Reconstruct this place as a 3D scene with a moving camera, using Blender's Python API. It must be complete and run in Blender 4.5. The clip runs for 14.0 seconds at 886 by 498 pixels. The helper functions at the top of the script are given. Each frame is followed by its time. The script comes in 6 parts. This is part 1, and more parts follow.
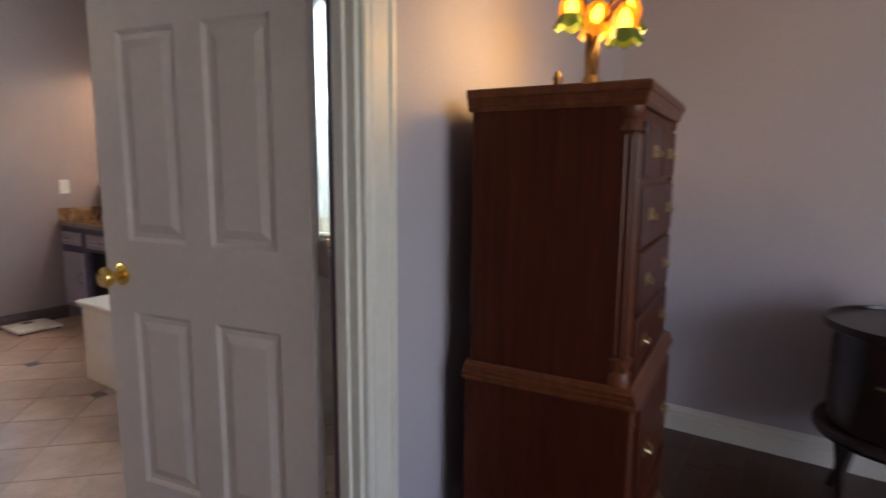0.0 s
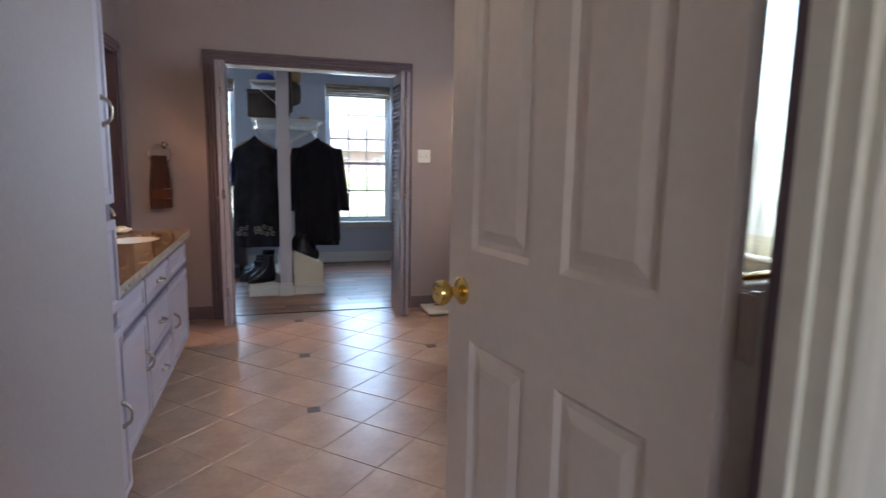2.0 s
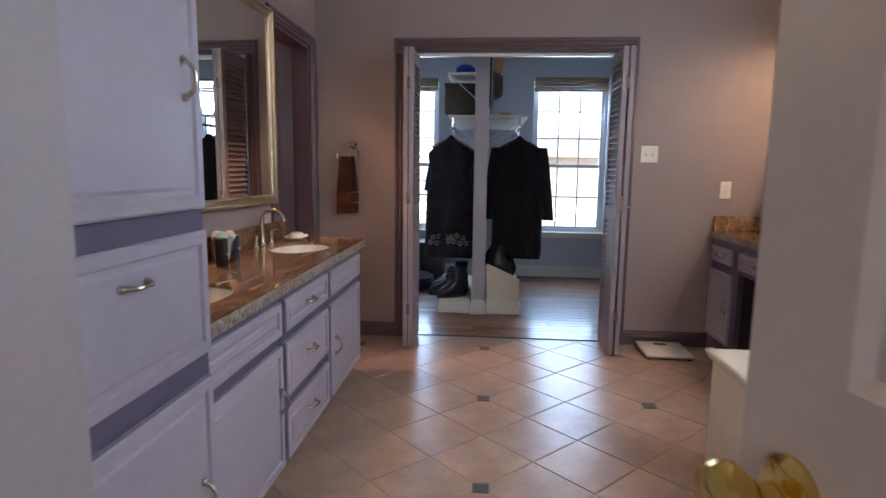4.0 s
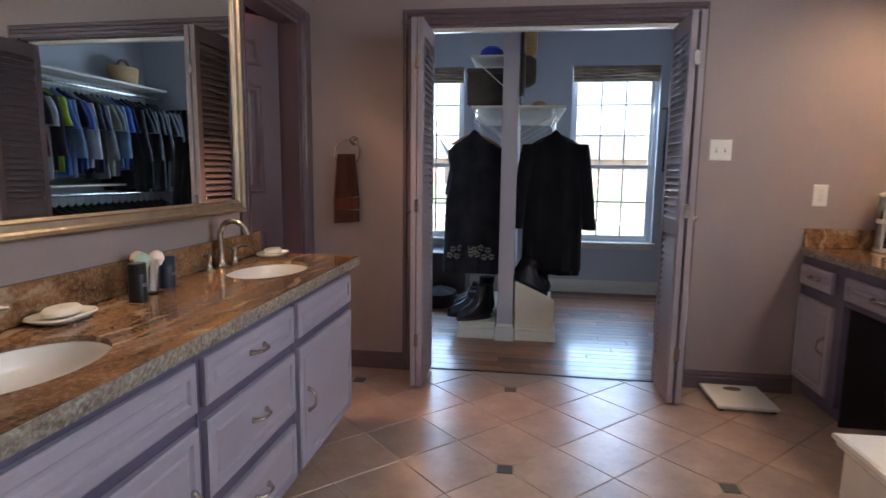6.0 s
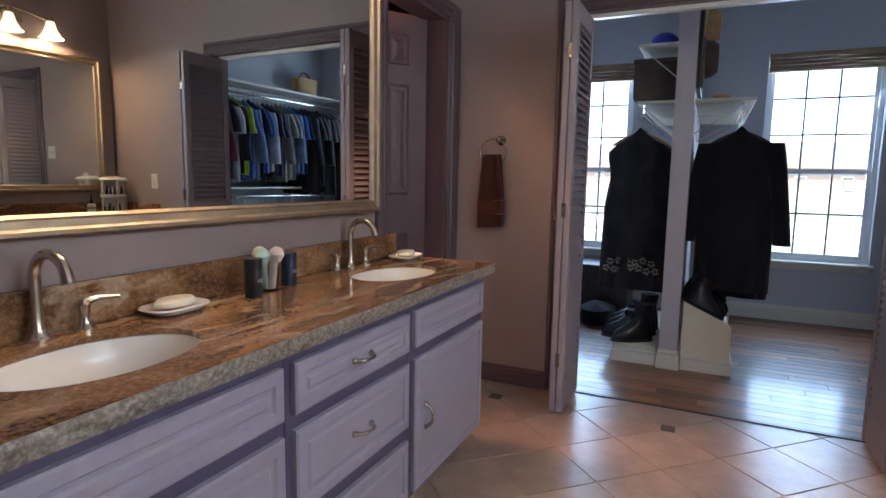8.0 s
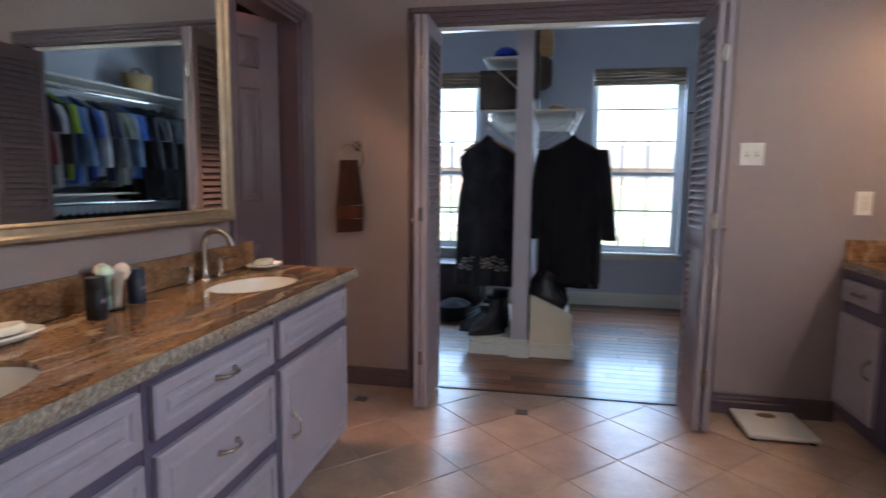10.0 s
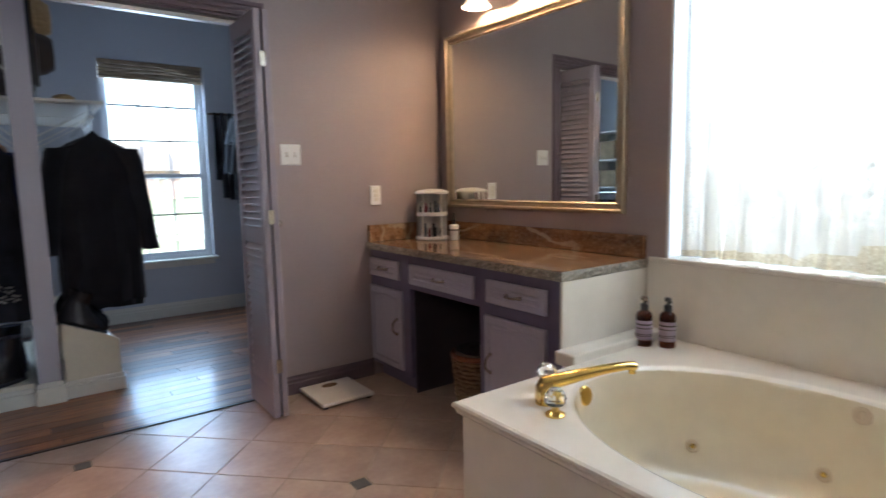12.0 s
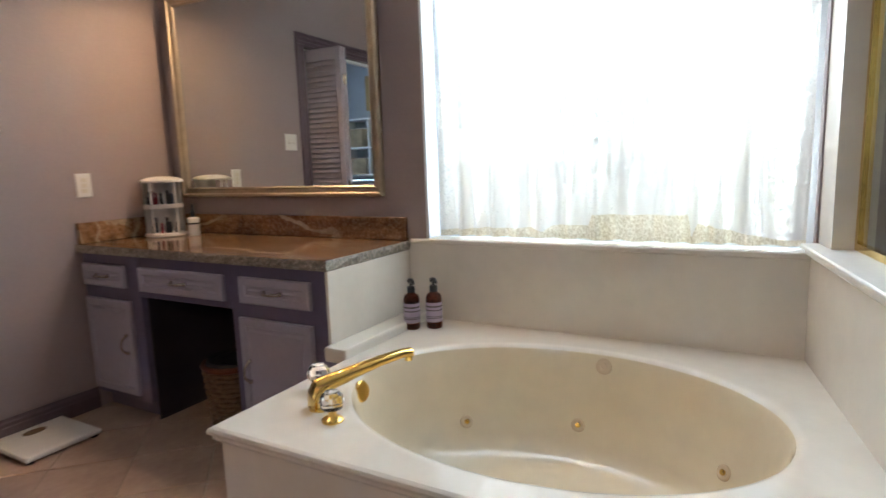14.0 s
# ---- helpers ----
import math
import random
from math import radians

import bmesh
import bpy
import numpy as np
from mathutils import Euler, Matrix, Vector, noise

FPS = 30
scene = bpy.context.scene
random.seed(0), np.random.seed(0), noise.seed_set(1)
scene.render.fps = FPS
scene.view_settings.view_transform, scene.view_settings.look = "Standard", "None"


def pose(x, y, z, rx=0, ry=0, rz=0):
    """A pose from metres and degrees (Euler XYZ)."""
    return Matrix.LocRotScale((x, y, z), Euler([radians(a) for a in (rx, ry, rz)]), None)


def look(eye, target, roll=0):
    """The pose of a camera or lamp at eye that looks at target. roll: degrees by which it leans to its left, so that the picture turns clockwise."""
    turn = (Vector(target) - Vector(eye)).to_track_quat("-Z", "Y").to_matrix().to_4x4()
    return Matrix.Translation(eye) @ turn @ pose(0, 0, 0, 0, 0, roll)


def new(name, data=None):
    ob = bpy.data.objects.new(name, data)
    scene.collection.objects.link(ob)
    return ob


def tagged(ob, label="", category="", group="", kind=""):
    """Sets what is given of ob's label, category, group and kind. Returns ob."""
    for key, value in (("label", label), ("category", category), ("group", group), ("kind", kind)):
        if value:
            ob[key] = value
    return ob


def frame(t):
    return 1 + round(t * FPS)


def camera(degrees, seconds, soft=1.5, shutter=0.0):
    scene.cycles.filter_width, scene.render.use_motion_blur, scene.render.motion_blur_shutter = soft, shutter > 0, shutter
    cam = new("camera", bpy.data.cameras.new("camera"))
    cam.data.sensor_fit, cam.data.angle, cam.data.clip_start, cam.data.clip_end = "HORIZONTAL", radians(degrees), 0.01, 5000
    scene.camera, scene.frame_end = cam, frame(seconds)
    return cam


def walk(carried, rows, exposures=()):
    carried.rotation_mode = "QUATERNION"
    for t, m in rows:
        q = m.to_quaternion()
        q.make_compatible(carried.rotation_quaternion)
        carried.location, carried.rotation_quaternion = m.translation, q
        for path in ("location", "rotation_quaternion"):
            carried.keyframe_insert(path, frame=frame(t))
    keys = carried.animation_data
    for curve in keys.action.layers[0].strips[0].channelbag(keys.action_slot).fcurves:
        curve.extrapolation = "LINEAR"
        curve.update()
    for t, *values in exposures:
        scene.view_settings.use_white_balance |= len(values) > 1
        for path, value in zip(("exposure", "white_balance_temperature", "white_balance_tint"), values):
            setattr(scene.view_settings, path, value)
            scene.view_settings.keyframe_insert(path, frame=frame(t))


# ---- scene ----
cam = camera(75.9, 14.0, shutter=0.5)
PATH = [
    (0, (0.579, 0.451, 1.307), (-0.524, 2.095, 1.019), 0.4),
    (0.5, (0.479, 0.599, 1.303), (-0.9, 2.019, 1.013), 0.4),
    (1, (0.394, 0.733, 1.308), (-1.226, 1.867, 1.011), 0.3),
    (1.5, (0.299, 0.816, 1.29), (-1.509, 1.62, 0.997), 0.8),
    (2, (0.112, 0.875, 1.275), (-1.784, 1.443, 0.985), 1.0),
    (2.5, (-0.067, 0.93, 1.256), (-2.012, 1.298, 0.966), 0.9),
    (3, (-0.279, 1.006, 1.256), (-2.255, 1.113, 0.968), 0.9),
    (3.5, (-0.495, 1.041, 1.242), (-2.473, 0.962, 0.959), 0.8),
    (6, (-1.437, 1.098, 1.219), (-3.399, 0.818, 0.949), 0.7),
    (6.5, (-1.581, 1.111, 1.198), (-3.511, 0.661, 0.934), 0.7),
    (7, (-1.665, 1.09, 1.183), (-3.53, 0.412, 0.928), 0.6),
    (7.2, (-1.683, 1.099, 1.179), (-3.511, 0.33, 0.925), 0.7),
    (9.3, (-1.715, 1.226, 1.191), (-3.503, 0.363, 0.946), 1.1),
    (9.5, (-1.705, 1.221, 1.201), (-3.536, 0.455, 0.957), 1.0),
    (10, (-1.648, 1.165, 1.206), (-3.599, 0.798, 0.967), 0.6),
    (10.5, (-1.613, 1.063, 1.2), (-3.598, 1.125, 0.968), 0.2),
    (11, (-1.641, 1.054, 1.19), (-3.569, 1.537, 0.961), -0.4),
    (11.5, (-1.688, 1.0, 1.189), (-3.472, 1.874, 0.957), -0.7),
    (12, (-1.728, 0.94, 1.198), (-3.328, 2.116, 0.958), -1.1),
    (12.5, (-1.729, 0.898, 1.201), (-3.139, 2.295, 0.956), -1.4),
    (13, (-1.723, 0.896, 1.191), (-2.997, 2.418, 0.947), -1.5),
    (13.5, (-1.766, 0.918, 1.172), (-2.891, 2.553, 0.923), -1.5),
    (14, (-1.885, 1.062, 1.156), (-2.841, 2.794, 0.865), -1.9),
]
# the camera's own exposure and white balance along the way
EXPOSURES = [
    (0.0, 2.58, 6200, 13), (1.5, 2.60, 6300, 14), (3.5, 2.57, 6450, 17), (6.5, 2.51, 6400, 17),
    (9.5, 2.50, 6300, 15), (10.5, 2.47, 6350, 15), (12.5, 2.55, 6250, 12), (14.0, 2.55, 6300, 12),
]
walk(cam, [(t, look(eye, target, roll)) for t, eye, target, roll in PATH], EXPOSURES)
# World light, lamps and exposure
EXPOSURE = 2.55
scene.view_settings.exposure = EXPOSURE
world = bpy.data.worlds.new("daylight")
scene.world = world
world.use_nodes = True
wn = world.node_tree
sky = wn.nodes.new("ShaderNodeTexSky")
sky.sky_type, sky.sun_disc = "NISHITA", False
sky.sun_elevation, sky.sun_rotation = radians(48), radians(150)
wn.links.new(sky.outputs[0], wn.nodes["Background"].inputs[0])
wn.nodes["Background"].inputs[1].default_value = 0.15


def lamp(name, kind, energy, color, m, size=0.1, size_y=None, angle=None):
    d = bpy.data.lights.new(name, kind)
    d.energy, d.color = energy, color
    if kind == "AREA":
        d.shape, d.size, d.size_y = "RECTANGLE", size, size_y or size
    elif kind == "POINT":
        d.shadow_soft_size = size
    elif kind == "SUN":
        d.angle = angle
    ob = new(name, d)
    ob.matrix_world = m
    return tagged(ob, kind="structure")


WARM, COOL = (1.0, 0.68, 0.40), (0.50, 0.71, 1.0)
lamp("sun", "SUN", 5.0, (1.0, 0.95, 0.88), look((0, 0, 20), (-9.3, 16.1, 0.0)), angle=radians(0.5))
lamp("bath_window_light", "AREA", 16.5, (0.80, 0.90, 1.0), look((-2.42, 3.44, 1.66), (-2.42, 0.6, 0.8)), 1.44, 1.56)
lamp("closet_window_light", "AREA", 8.0, COOL, look((-7.56, 1.95, 1.45), (-5.2, 1.8, 0.9)), 0.82, 1.62)
lamp("closet_window_light", "AREA", 8.0, COOL, look((-7.56, 0.04, 1.45), (-5.2, 0.2, 0.9)), 0.82, 1.62)
lamp("bedroom_window_light", "AREA", 4.0, (0.97, 0.90, 0.97), look((3.38, 0.6, 1.55), (-0.3, 1.7, 1.0)), 1.9, 1.5)

# Materials


def material(name, rough=0.5, metal=0.0, spec=0.5):
    m = bpy.data.materials.new(name)
    m.use_nodes = True
    b = m.node_tree.nodes["Principled BSDF"]
    b.inputs["Roughness"].default_value = rough
    b.inputs["Metallic"].default_value = metal
    b.inputs["Specular IOR Level"].default_value = spec
    return m, m.node_tree, b


def coords(nt, scale=(1, 1, 1), rot=(0, 0, 0)):
    tc = nt.nodes.new("ShaderNodeTexCoord")
    mp = nt.nodes.new("ShaderNodeMapping")
    mp.inputs["Scale"].default_value, mp.inputs["Rotation"].default_value = scale, rot
    nt.links.new(tc.outputs["Object"], mp.inputs["Vector"])
    return mp.outputs["Vector"]


def noise_tex(nt, vec, scale, detail=4, rough=0.55, dist=0.0):
    n = nt.nodes.new("ShaderNodeTexNoise")
    n.inputs["Scale"].default_value, n.inputs["Detail"].default_value = scale, detail
    n.inputs["Roughness"].default_value, n.inputs["Distortion"].default_value = rough, dist
    nt.links.new(vec, n.inputs["Vector"])
    return n.outputs["Fac"]


def ramp(nt, fac, stops):
    r = nt.nodes.new("ShaderNodeValToRGB")
    while len(r.color_ramp.elements) < len(stops):
        r.color_ramp.elements.new(0.5)
    for e, (p, c) in zip(r.color_ramp.elements, stops):
        e.position, e.color = p, (*c, 1)
    nt.links.new(fac, r.inputs["Fac"])
    return r.outputs["Color"]


def mix(nt, fac, a, b, mode="MIX"):
    n = nt.nodes.new("ShaderNodeMix")
    n.data_type, n.blend_type = "RGBA", mode
    for sock, val in ((n.inputs[0], fac), (n.inputs[6], a), (n.inputs[7], b)):
        if isinstance(val, (int, float)):
            sock.default_value = val
        elif isinstance(val, tuple):
            sock.default_value = (*val, 1)
        else:
            nt.links.new(val, sock)
    return n.outputs[2]


def bump(nt, b, height, strength=0.1, distance=0.002):
    n = nt.nodes.new("ShaderNodeBump")
    n.inputs["Strength"].default_value, n.inputs["Distance"].default_value = strength, distance
    nt.links.new(height, n.inputs["Height"])
    nt.links.new(n.outputs[0], b.inputs["Normal"])


def mul(c, k):
    return tuple(min(1.0, v * k) for v in c)


def paint(name, color, rough=0.5, vary=0.10, grain=60, relief=0.12, coarse=1.6, spec=0.5):
    m, nt, b = material(name, rough, 0, spec)
    v = coords(nt)
    big, fine = noise_tex(nt, v, coarse, 3), noise_tex(nt, v, grain, 3)
    c = ramp(nt, big, [(0.3, mul(color, 1 - vary)), (0.7, mul(color, 1 + vary))])
    c = mix(nt, 0.06, c, ramp(nt, fine, [(0.35, mul(color, 0.55)), (0.65, mul(color, 1.3))]))
    nt.links.new(c, b.inputs["Base Color"])
    bump(nt, b, noise_tex(nt, v, grain * 2, 2), relief)
    return m


def metal(name, color, rough=0.2):
    m, nt, b = material(name, rough, 1.0)
    v = coords(nt)
    nt.links.new(ramp(nt, noise_tex(nt, v, 25, 3), [(0.3, mul(color, 0.85)), (0.7, color)]), b.inputs["Base Color"])
    return m


def wood(name, dark, light, rough=0.35, scale=(3, 40, 40), coat=0.0, random_tone=0.0):
    m, nt, b = material(name, rough)
    v = coords(nt, scale)
    if random_tone:
        oi = nt.nodes.new("ShaderNodeObjectInfo")
        ad = nt.nodes.new("ShaderNodeVectorMath")
        sc = nt.nodes.new("ShaderNodeMath")
        sc.operation = "MULTIPLY"
        sc.inputs[1].default_value = 37.0
        nt.links.new(oi.outputs["Random"], sc.inputs[0])
        nt.links.new(v, ad.inputs[0])
        nt.links.new(sc.outputs[0], ad.inputs[1])
        v = ad.outputs[0]
    g = noise_tex(nt, v, 1.0, 6, 0.6, 0.6)
    c = ramp(nt, g, [(0.25, dark), (0.5, tuple((x + y) / 2 for x, y in zip(dark, light))), (0.75, light)])
    if random_tone:
        tone = ramp(nt, oi.outputs["Random"], [(0.0, (1 - random_tone,) * 3), (0.5, (1, 0.95, 0.9)), (1.0, (1 + random_tone,) * 3)])
        c = mix(nt, 1.0, c, tone, "MULTIPLY")
    nt.links.new(c, b.inputs["Base Color"])
    b.inputs["Coat Weight"].default_value = coat
    b.inputs["Coat Roughness"].default_value = 0.13
    bump(nt, b, g, 0.08)
    return m


def cloth(name, color, rough=0.9, vary=0.25, weave=300):
    m, nt, b = material(name, rough, 0, 0.2)
    v = coords(nt)
    c = ramp(nt, noise_tex(nt, v, 7, 4), [(0.3, mul(color, 1 - vary)), (0.7, mul(color, 1 + vary))])
    nt.links.new(c, b.inputs["Base Color"])
    b.inputs["Sheen Weight"].default_value = 0.15
    bump(nt, b, noise_tex(nt, v, weave, 2), 0.3, 0.001)
    return m


MAUVE = paint("mauve_wall_paint", (0.328, 0.262, 0.258), 0.55, 0.03, 90, 0.10)
LAVENDER_WALL = paint("lavender_wall_paint", (0.445, 0.40, 0.415), 0.6, 0.03, 90, 0.10)
# darker lavender copy: shade on the return wall put into its colour
SHADED_LAVENDER = paint("shaded_lavender_wall_paint", (0.36, 0.325, 0.345), 0.6, 0.03, 90, 0.10)
BLUE_WALL = paint("pale_blue_closet_paint", (0.49, 0.51, 0.54), 0.6, 0.03, 90, 0.10)
CEILING = paint("white_ceiling_paint", (0.58, 0.54, 0.52), 0.8, 0.03, 70, 0.25)
PLUM = paint("plum_trim_paint", (0.120, 0.080, 0.095), 0.38, 0.10, 50, 0.06)
LILAC = paint("lilac_cabinet_paint", (0.37, 0.345, 0.425), 0.42, 0.06, 45, 0.12)
VIOLET = paint("violet_cabinet_frame_paint", (0.105, 0.090, 0.155), 0.45, 0.08, 45, 0.10)
LOUVER = paint("taupe_louver_paint", (0.30, 0.255, 0.285), 0.45, 0.07, 45, 0.08)
DOORWHITE = paint("warm_white_door_paint", (0.57, 0.48, 0.41), 0.42, 0.04, 40, 0.08)
TRIMWHITE = paint("cream_trim_paint", (0.70, 0.66, 0.56), 0.42, 0.05, 40, 0.06)
CREAM = paint("cream_cultured_marble", (0.74, 0.685, 0.60), 0.05, 0.02, 12, 0.0, 2.2, 0.7)
# bowl cream, yellowed further for the warm light bounced inside it
ACRYLIC = paint("bounce_warmed_tub_acrylic", (0.745, 0.655, 0.50), 0.09, 0.01, 12, 0.0, 1.2)
JETPLASTIC = paint("ivory_jet_plastic", (0.62, 0.50, 0.36), 0.25, 0.03, 30, 0.0)
KNEESHADE = paint("kneehole_shade_panel", (0.035, 0.029, 0.040), 0.6, 0.2, 30, 0.1)
CREAMWOOD = paint("cream_rack_paint", (0.68, 0.62, 0.47), 0.45, 0.06, 40, 0.08)
WHITE = paint("white_plastic", (0.78, 0.76, 0.72), 0.35, 0.04, 30, 0.03)
PORCELAIN = paint("white_porcelain", (0.80, 0.77, 0.72), 0.08, 0.02, 10, 0.0)
SOAP = paint("cream_soap", (0.80, 0.74, 0.60), 0.5, 0.04, 20, 0.05)
GROUT = paint("beige_grout", (0.40, 0.33, 0.26), 0.9, 0.15, 120, 0.3)
BLACK = paint("black_plastic", (0.012, 0.012, 0.015), 0.35, 0.2, 30, 0.03)
NAVY = paint("navy_plastic", (0.02, 0.03, 0.06), 0.35, 0.2, 30, 0.03)
BLUE = paint("cobalt_blue_fabric", (0.02, 0.04, 0.35), 0.7, 0.2, 60, 0.2)
# muntins greyed to stand for their unlit side against the sky
MUNTIN = paint("backlit_muntin_paint", (0.20, 0.22, 0.26), 0.45, 0.05, 30, 0.03)
VINYL = paint("white_vinyl_window", (0.75, 0.77, 0.80), 0.35, 0.04, 30, 0.03)
GREY = paint("charcoal_insert_tile", (0.07, 0.065, 0.065), 0.35, 0.3, 40, 0.1)
BRASS = metal("polished_brass", (0.85, 0.58, 0.16), 0.12)
CHAMPAGNE = metal("champagne_gilt_frame", (0.52, 0.43, 0.32), 0.5)
NICKEL = metal("brushed_nickel", (0.62, 0.57, 0.50), 0.24)
CHROME = metal("chrome_rail", (0.7, 0.7, 0.7), 0.15)
BRONZE = metal("dark_bronze", (0.16, 0.10, 0.05), 0.45)
ANTIQUE = metal("antique_brass_pull", (0.50, 0.38, 0.18), 0.3)
CHERRY = wood("cherry_dresser_wood", (0.031, 0.0055, 0.0023), (0.086, 0.016, 0.0055), 0.36, (40, 40, 3), 0.0)
CHERRY.node_tree.nodes["Principled BSDF"].inputs["Specular IOR Level"].default_value = 0.22
CHERRY_EDGE = wood("cherry_moulding_wood", (0.075, 0.018, 0.007), (0.17, 0.050, 0.017), 0.38, (40, 40, 6), 0.10)
CHERRY_EDGE.node_tree.nodes["Principled BSDF"].inputs["Specular IOR Level"].default_value = 0.25
EBONY = wood("dark_table_wood", (0.012, 0.007, 0.006), (0.035, 0.018, 0.014), 0.32, (30, 30, 4), 0.1)
PLANK = wood("brown_hardwood_plank", (0.085, 0.028, 0.010), (0.34, 0.135, 0.050), 0.42, (60, 5, 60), 0.42, 0.65)
DARKPLANK = wood("dark_bedroom_plank", (0.025, 0.008, 0.004), (0.065, 0.022, 0.010), 0.35, (60, 5, 60), 0.1, 0.3)
WICKER = wood("brown_wicker", (0.10, 0.055, 0.03), (0.24, 0.14, 0.07), 0.7, (60, 60, 60))
STRAW = wood("straw", (0.32, 0.20, 0.08), (0.55, 0.38, 0.18), 0.8, (70, 70, 70))
HANGERWOOD = wood("hanger_wood", (0.30, 0.14, 0.06), (0.45, 0.25, 0.12), 0.4, (20, 20, 20))
TOWEL = cloth("brown_terry_towel", (0.055, 0.019, 0.013), 0.95, 0.2, 180)
TOWELBAND = cloth("rust_towel_band", (0.095, 0.028, 0.015), 0.95, 0.2, 180)
BLACKCLOTH = cloth("black_wool", (0.010, 0.010, 0.013))
DRESSCLOTH = cloth("charcoal_lace_dress", (0.016, 0.015, 0.018), 0.85, 0.6)
LACETRIM = cloth("ivory_lace_trim", (0.20, 0.18, 0.15), 0.9, 0.5)
LEATHER = paint("black_leather", (0.012, 0.011, 0.013), 0.25, 0.3, 25, 0.3)
SHADECLOTH = cloth("tan_roman_shade", (0.30, 0.22, 0.14))
BOXCLOTH = cloth("brown_storage_box", (0.07, 0.055, 0.045))
GRASS = paint("lawn_grass", (0.17, 0.19, 0.11), 0.9, 0.25, 3, 0.5, 0.2)
ROAD = paint("pale_concrete_road", (0.40, 0.39, 0.37), 0.9, 0.1, 8, 0.3, 0.3)
BRICK = paint("far_red_brick", (0.42, 0.30, 0.26), 0.9, 0.15, 6, 0.3, 0.5)
ROOF = paint("grey_shingle_roof", (0.14, 0.13, 0.13), 0.9, 0.15, 6, 0.3, 0.5)
LEAF = paint("tree_leaf", (0.06, 0.10, 0.03), 0.7, 0.3, 8, 0.2)
BARK = paint("tree_bark", (0.10, 0.07, 0.05), 0.9, 0.3, 12, 0.5)
LABEL = paint("lilac_bottle_label", (0.36, 0.28, 0.36), 0.5, 0.05, 30, 0.02)


def granite(name, edge=False):
    """Brown stone with long swirled bands, thin pale veins and a fine crystal speckle."""
    m, nt, b = material(name, 0.09 if not edge else 0.35)
    spk = noise_tex(nt, coords(nt), 85, 4, 0.7)
    if edge:
        v = coords(nt, (1.1, 3.4, 3.0), (0, 0, radians(28)))
        warp = noise_tex(nt, v, 9.0, 7, 0.60, 1.5)
        c = ramp(nt, warp, [(0.3, (0.10, 0.09, 0.075)), (0.5, (0.30, 0.27, 0.23)), (0.7, (0.48, 0.44, 0.37))])
        c = mix(nt, 0.5, c, ramp(nt, spk, [(0.36, (0.03, 0.022, 0.018)), (0.5, (0.2, 0.15, 0.11)), (0.66, (0.56, 0.50, 0.40))]))
    else:
        v = coords(nt, (0.9, 2.3, 2.0), (0, 0, radians(24)))
        bands = noise_tex(nt, v, 1.7, 5, 0.55, 2.6)
        c = ramp(nt, bands, [(0.28, (0.035, 0.017, 0.010)), (0.40, (0.16, 0.068, 0.027)), (0.50, (0.27, 0.125, 0.050)), (0.60, (0.36, 0.19, 0.088)), (0.72, (0.15, 0.072, 0.035))])
        wv = nt.nodes.new("ShaderNodeTexWave")
        wv.wave_type, wv.bands_direction = "BANDS", "Y"
        wv.inputs["Scale"].default_value, wv.inputs["Distortion"].default_value = 1.1, 16.0
        wv.inputs["Detail"].default_value, wv.inputs["Detail Scale"].default_value = 6.0, 1.3
        nt.links.new(v, wv.inputs["Vector"])
        vein = ramp(nt, wv.outputs["Fac"], [(0.84, (0, 0, 0)), (0.96, (1, 1, 1))])
        patch = ramp(nt, noise_tex(nt, coords(nt), 3.1, 3), [(0.44, (0.05, 0.05, 0.05)), (0.60, (0.85, 0.85, 0.85))])
        c = mix(nt, mix(nt, 1.0, vein, patch, "MULTIPLY"), c, (0.56, 0.42, 0.28))
        c = mix(nt, 0.30, c, ramp(nt, spk, [(0.36, (0.03, 0.018, 0.012)), (0.5, (0.2, 0.12, 0.07)), (0.66, (0.52, 0.42, 0.30))]))
    nt.links.new(c, b.inputs["Base Color"])
    bump(nt, b, spk, 0.03 if not edge else 0.4)
    return m


GRANITE, GRANITE_EDGE = granite("brown_swirled_granite"), granite("rough_granite_edge", True)


def tile_material():
    m, nt, b = material("beige_ceramic_tile", 0.29)
    oi = nt.nodes.new("ShaderNodeObjectInfo")
    v = coords(nt)
    cloud = noise_tex(nt, v, 4.5, 6, 0.6, 0.5)
    fine = noise_tex(nt, v, 30, 4)
    c = ramp(nt, cloud, [(0.3, (0.33, 0.225, 0.17)), (0.52, (0.43, 0.305, 0.24)), (0.72, (0.51, 0.385, 0.31))])
    c = mix(nt, 0.15, c, ramp(nt, fine, [(0.3, (0.25, 0.18, 0.13)), (0.7, (0.6, 0.5, 0.4))]))
    c = mix(nt, 1.0, c, ramp(nt, oi.outputs["Random"], [(0, (0.88, 0.88, 0.90)), (1, (1.06, 1.04, 1.02))]), "MULTIPLY")
    nt.links.new(c, b.inputs["Base Color"])
    bump(nt, b, cloud, 0.12, 0.003)
    return m


TILE = tile_material()


def glass(name, color=(1, 1, 1), rough=0.0):
    m, nt, b = material(name, rough)
    b.inputs["Base Color"].default_value = (*color, 1)
    b.inputs["Transmission Weight"].default_value = 1.0
    b.inputs["IOR"].default_value = 1.45
    return m


